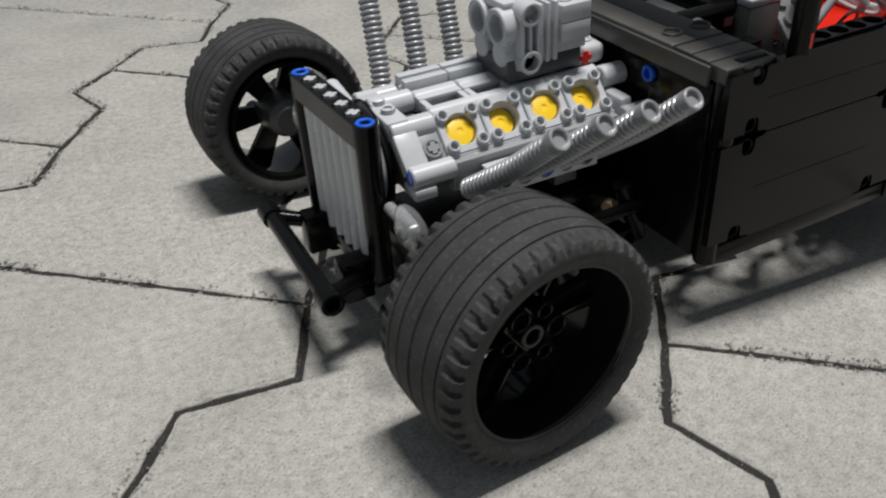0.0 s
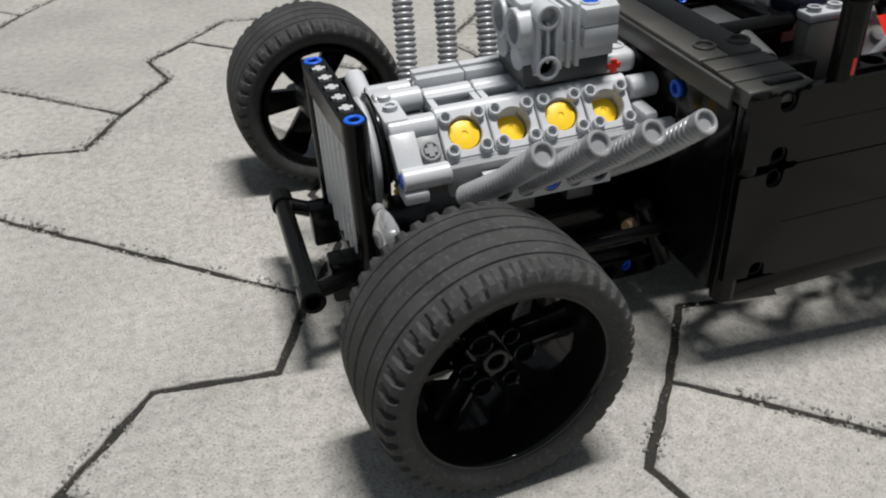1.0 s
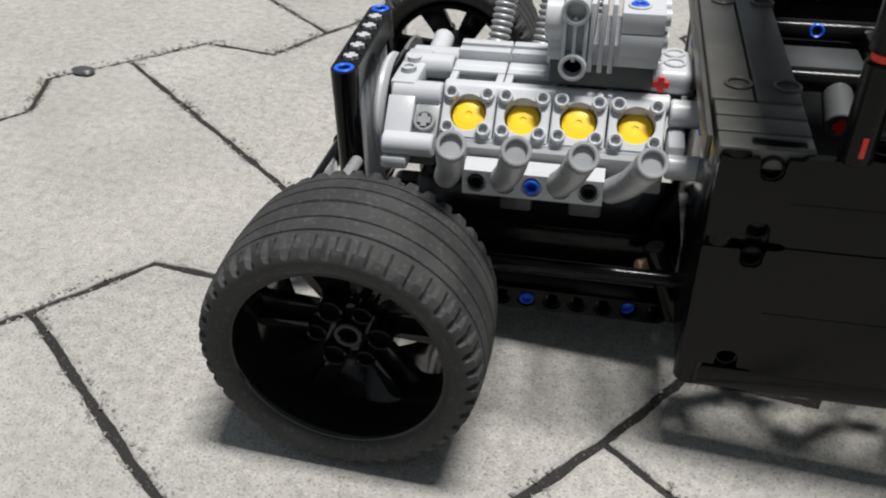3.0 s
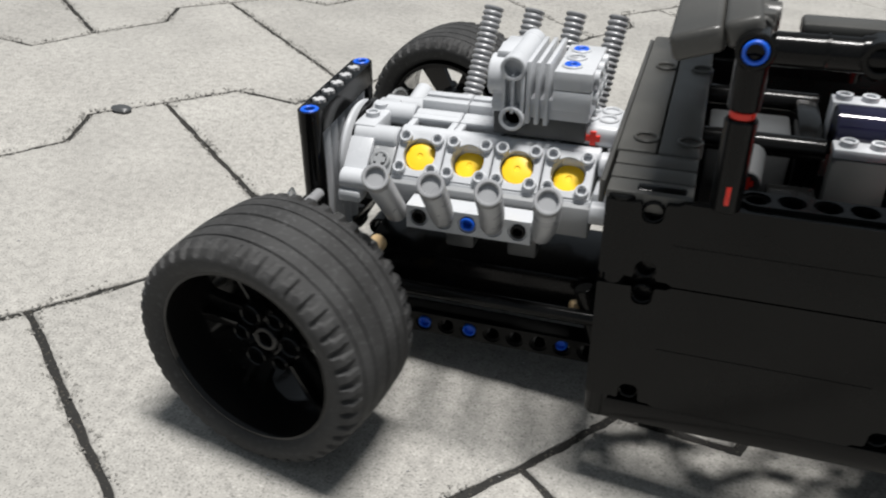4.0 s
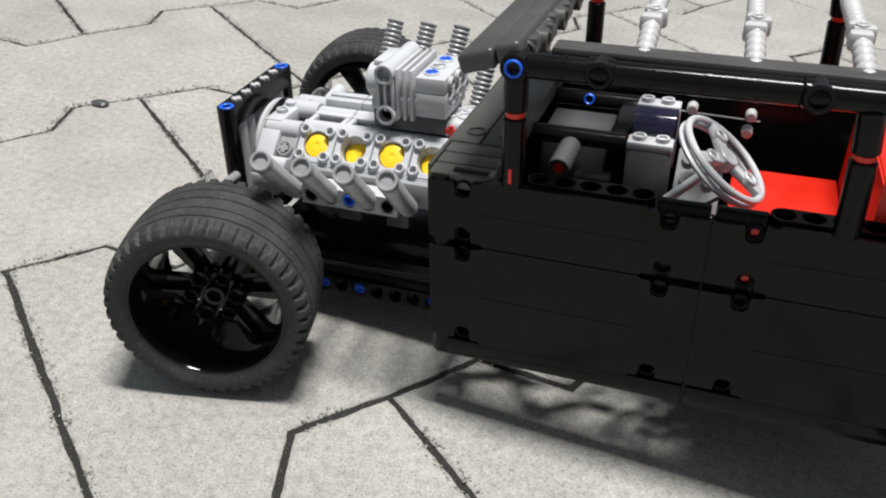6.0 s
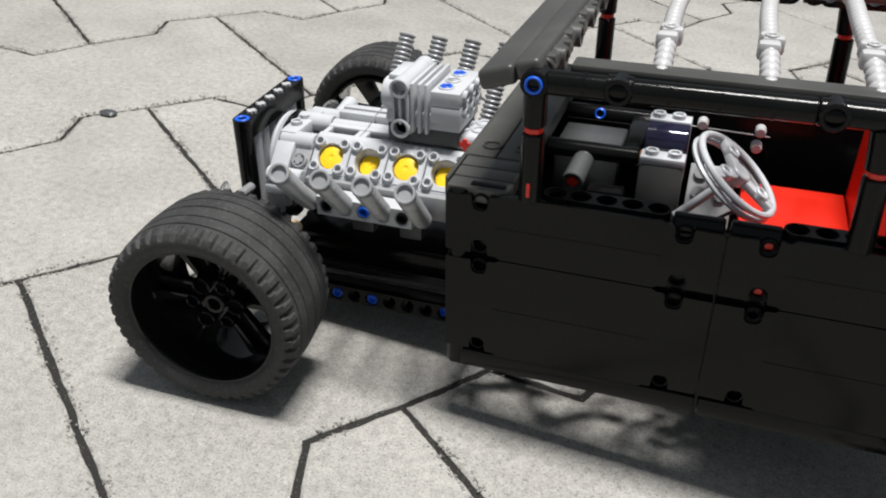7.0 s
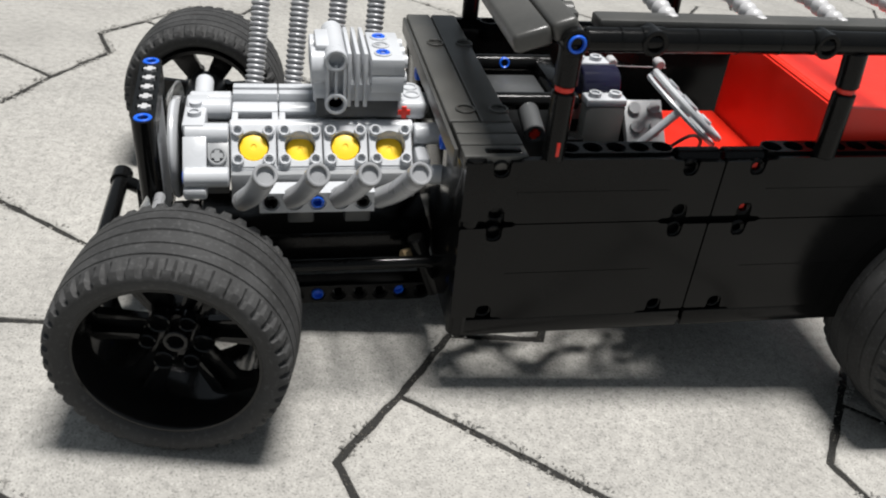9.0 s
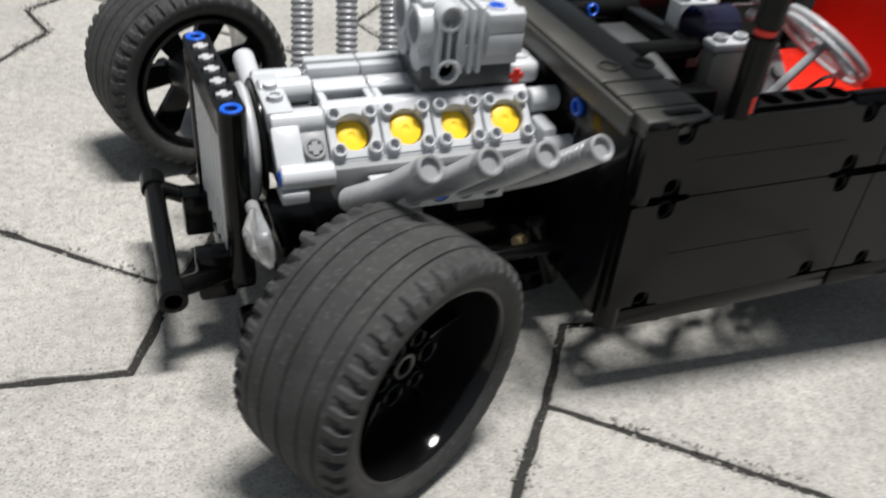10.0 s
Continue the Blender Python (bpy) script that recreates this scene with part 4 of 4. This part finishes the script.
# unseen bars, added at random angles to mottle the light under the cockpit
rnd = random.Random(21)
for k in range(9):
    b = fresh()
    m = Matrix.Translation((1.8 + k * 1.35, rnd.uniform(1.6, 4.0), rnd.uniform(-0.9, -0.2))) @ Matrix.Rotation(rnd.uniform(-0.9, 0.9), 4, "Z")
    box(b, -0.28, 0.28, -rnd.uniform(0.6, 1.3), rnd.uniform(0.6, 1.3), -0.2, 0.2, 0.1, m)
    part("shadow_bar", b, BLACK, car)

# steering wheel on its column
SW_C = Vector((11.11, 4.55, 7.77))
SW_N = Vector((0.631, -0.04, 0.774)).normalized()
b = fresh()
m = basis((0, 0, 0), SW_N)
lathe(b, [(2.06 + 0.15 * math.cos(a), 0.15 * math.sin(a)) for a in [2 * math.pi * q / 10 for q in range(11)]], 48, m)
lathe(b, [(1.93, -0.40), (1.93, -0.26), (2.15, -0.24), (2.22, -0.33), (2.15, -0.45), (1.93, -0.40)], 48, m)
lathe(b, [(0, 0.25), (0.42, 0.25), (0.48, 0.2), (0.48, -0.3), (0, -0.3)], 20, m)
steer_wheel = part("steering_wheel", b, GREY, car, "light grey three-spoke steering wheel", at=SW_C)
for k in range(3):
    b = fresh()
    a = 2 * math.pi * k / 3 + 0.5
    box(b, 0.35, 2.02, -0.26, 0.26, -0.2, 0.12, 0.06, m @ Matrix.Rotation(a, 4, "Z"))
    tube(b, m @ Vector((1.25 * math.cos(a), 1.25 * math.sin(a), -0.1)), m @ Vector((1.25 * math.cos(a), 1.25 * math.sin(a), 0.24)), 0.33, 0.2, 14, deep=0.2)
    part("spoke", b, GREY, steer_wheel)
b = fresh()
rod(b, SW_C - SW_N * 0.2, Vector((8.9, 4.6, 5.4)), 0.2, 12)
part("steering_column", b, GREY, car)

# red seats: a flat cushion and a big sloping rear box
b = fresh()
box(b, 11.6, 16.25, 1.2, 10.9, 3.8, 4.6, 0.08)
part("seat_cushion", b, RED, car, "bright red seat cushion")
b = fresh()
pts = [(16.3, 3.8), (16.32, 4.7), (16.35, 9.0), (16.6, 9.15), (24.5, 8.6), (24.5, 3.8)]
m = Matrix(((1, 0, 0, 0), (0, 0, 1, 1.3), (0, 1, 0, 0), (0, 0, 0, 1)))
prism(b, pts, 9.6, m, 0.08)
part("seat_box", b, RED, car, "large bright red sloping seat box")
# white knobs on a thin lever
b = fresh()
rod(b, (8.6, 9.9, 7.5), (12.4, 9.9, 7.4), 0.035, 8)
part("lever_rod", b, SILVER, car)
for x, z in ((9.38, 7.7), (11.95, 7.65), (11.9, 6.87)):
    b = fresh()
    rod(b, (x, 10.2, z), (x, 9.6, z), 0.25, 14)
    part("knob", b, WHITE, car, "small white round knob")


# ---- what moves: the steered front wheels and the pistons ----
STEER = [(0.0, 6.3), (0.5, 5.4), (1.0, 6.0), (1.5, 3.6), (2.0, 2.5), (2.5, 0.4), (2.7, 0.5), (3.5, 2.0), (3.8, 0.5), (4.0, -8), (4.2, -24), (4.4, -30), (4.6, -32.5), (4.8, -16), (5.0, -10.5),
         (5.2, -5.0), (5.4, -4.2), (5.5, -4.3), (5.6, 2.5), (5.7, 12), (5.85, 17), (6.3, 14), (6.8, 8.5), (7.0, 5), (7.2, 4), (7.3, 2.8), (7.4, 0), (7.5, -18.5), (7.6, -30), (7.8, -34), (8.0, -35.5),
         (8.2, -30.5), (8.4, -29), (8.6, -25), (8.8, -10), (9.0, -8), (9.2, -5.6), (9.5, 1.2), (9.7, 13), (10.0, 29)]
FAR_SHARE = 0.6  # the far wheel turns less than the near one


def motions():
    for ob, side, turn in ((wheel_near, -1, 0), (wheel_far, 1, 180)):
        rows = []
        for t, a in STEER:
            px, py = KINGPIN if side < 0 else FAR_PIN
            a = a if side < 0 else a * FAR_SHARE
            hub = to_car(px - side * REACH * math.sin(radians(a)), py + side * REACH * math.cos(radians(a)), FRONT_R)
            rows.append((t, pose(hub[0] * U, hub[1] * U, hub[2] * U, 0, 0, turn + a)))
        walk(ob, rows)
    first = [0.6, -1, 1, -1, 1, -0.8, 1, -0.6, 1, -0.3, 1, 0, 0.3, 0.5, 0.7, 0.6, 1, 0.9, 1, -0.9, 1, -0.8, 1, -0.2, 0.9, 0.2, 0.8, 0.3]
    second = [0.8, 0.6, 0.8, 0.6, 0.5, 0.5, 0.6, 0.7, 0.4, 0.7, 0.5, 0.8, 0.2, 0.8, 0.8, 0.9, 0.9, 1, 0.9, 1]
    third = [1, -0.6, 1, -0.6, 0.1, 0, 0, 0, 0, 0, 0, 0, 0, -0.9, 0.8, -0.9, 1, -0.9, 1, -1, 1, -1, 1, -0.9, -0.9, -0.8, -0.7, -0.6, -0.6, -0.5, -0.5, -0.5, -0.5]
    lift = [(k / 10, v) for k, v in enumerate(first)] + [(3.8 + k / 10, v) for k, v in enumerate(second)] + [(6.8 + k / 10, v) for k, v in enumerate(third)]
    for k, (ob, c, n) in enumerate(pistons):
        q = n.to_track_quat("Z", "Y").to_matrix().to_4x4()
        sign = 1 if k % 2 == 0 else -1
        walk(ob, [(t, Matrix.Translation((c + n * (-0.35 + 0.23 * sign * v)) * U) @ q) for t, v in lift])


motions()
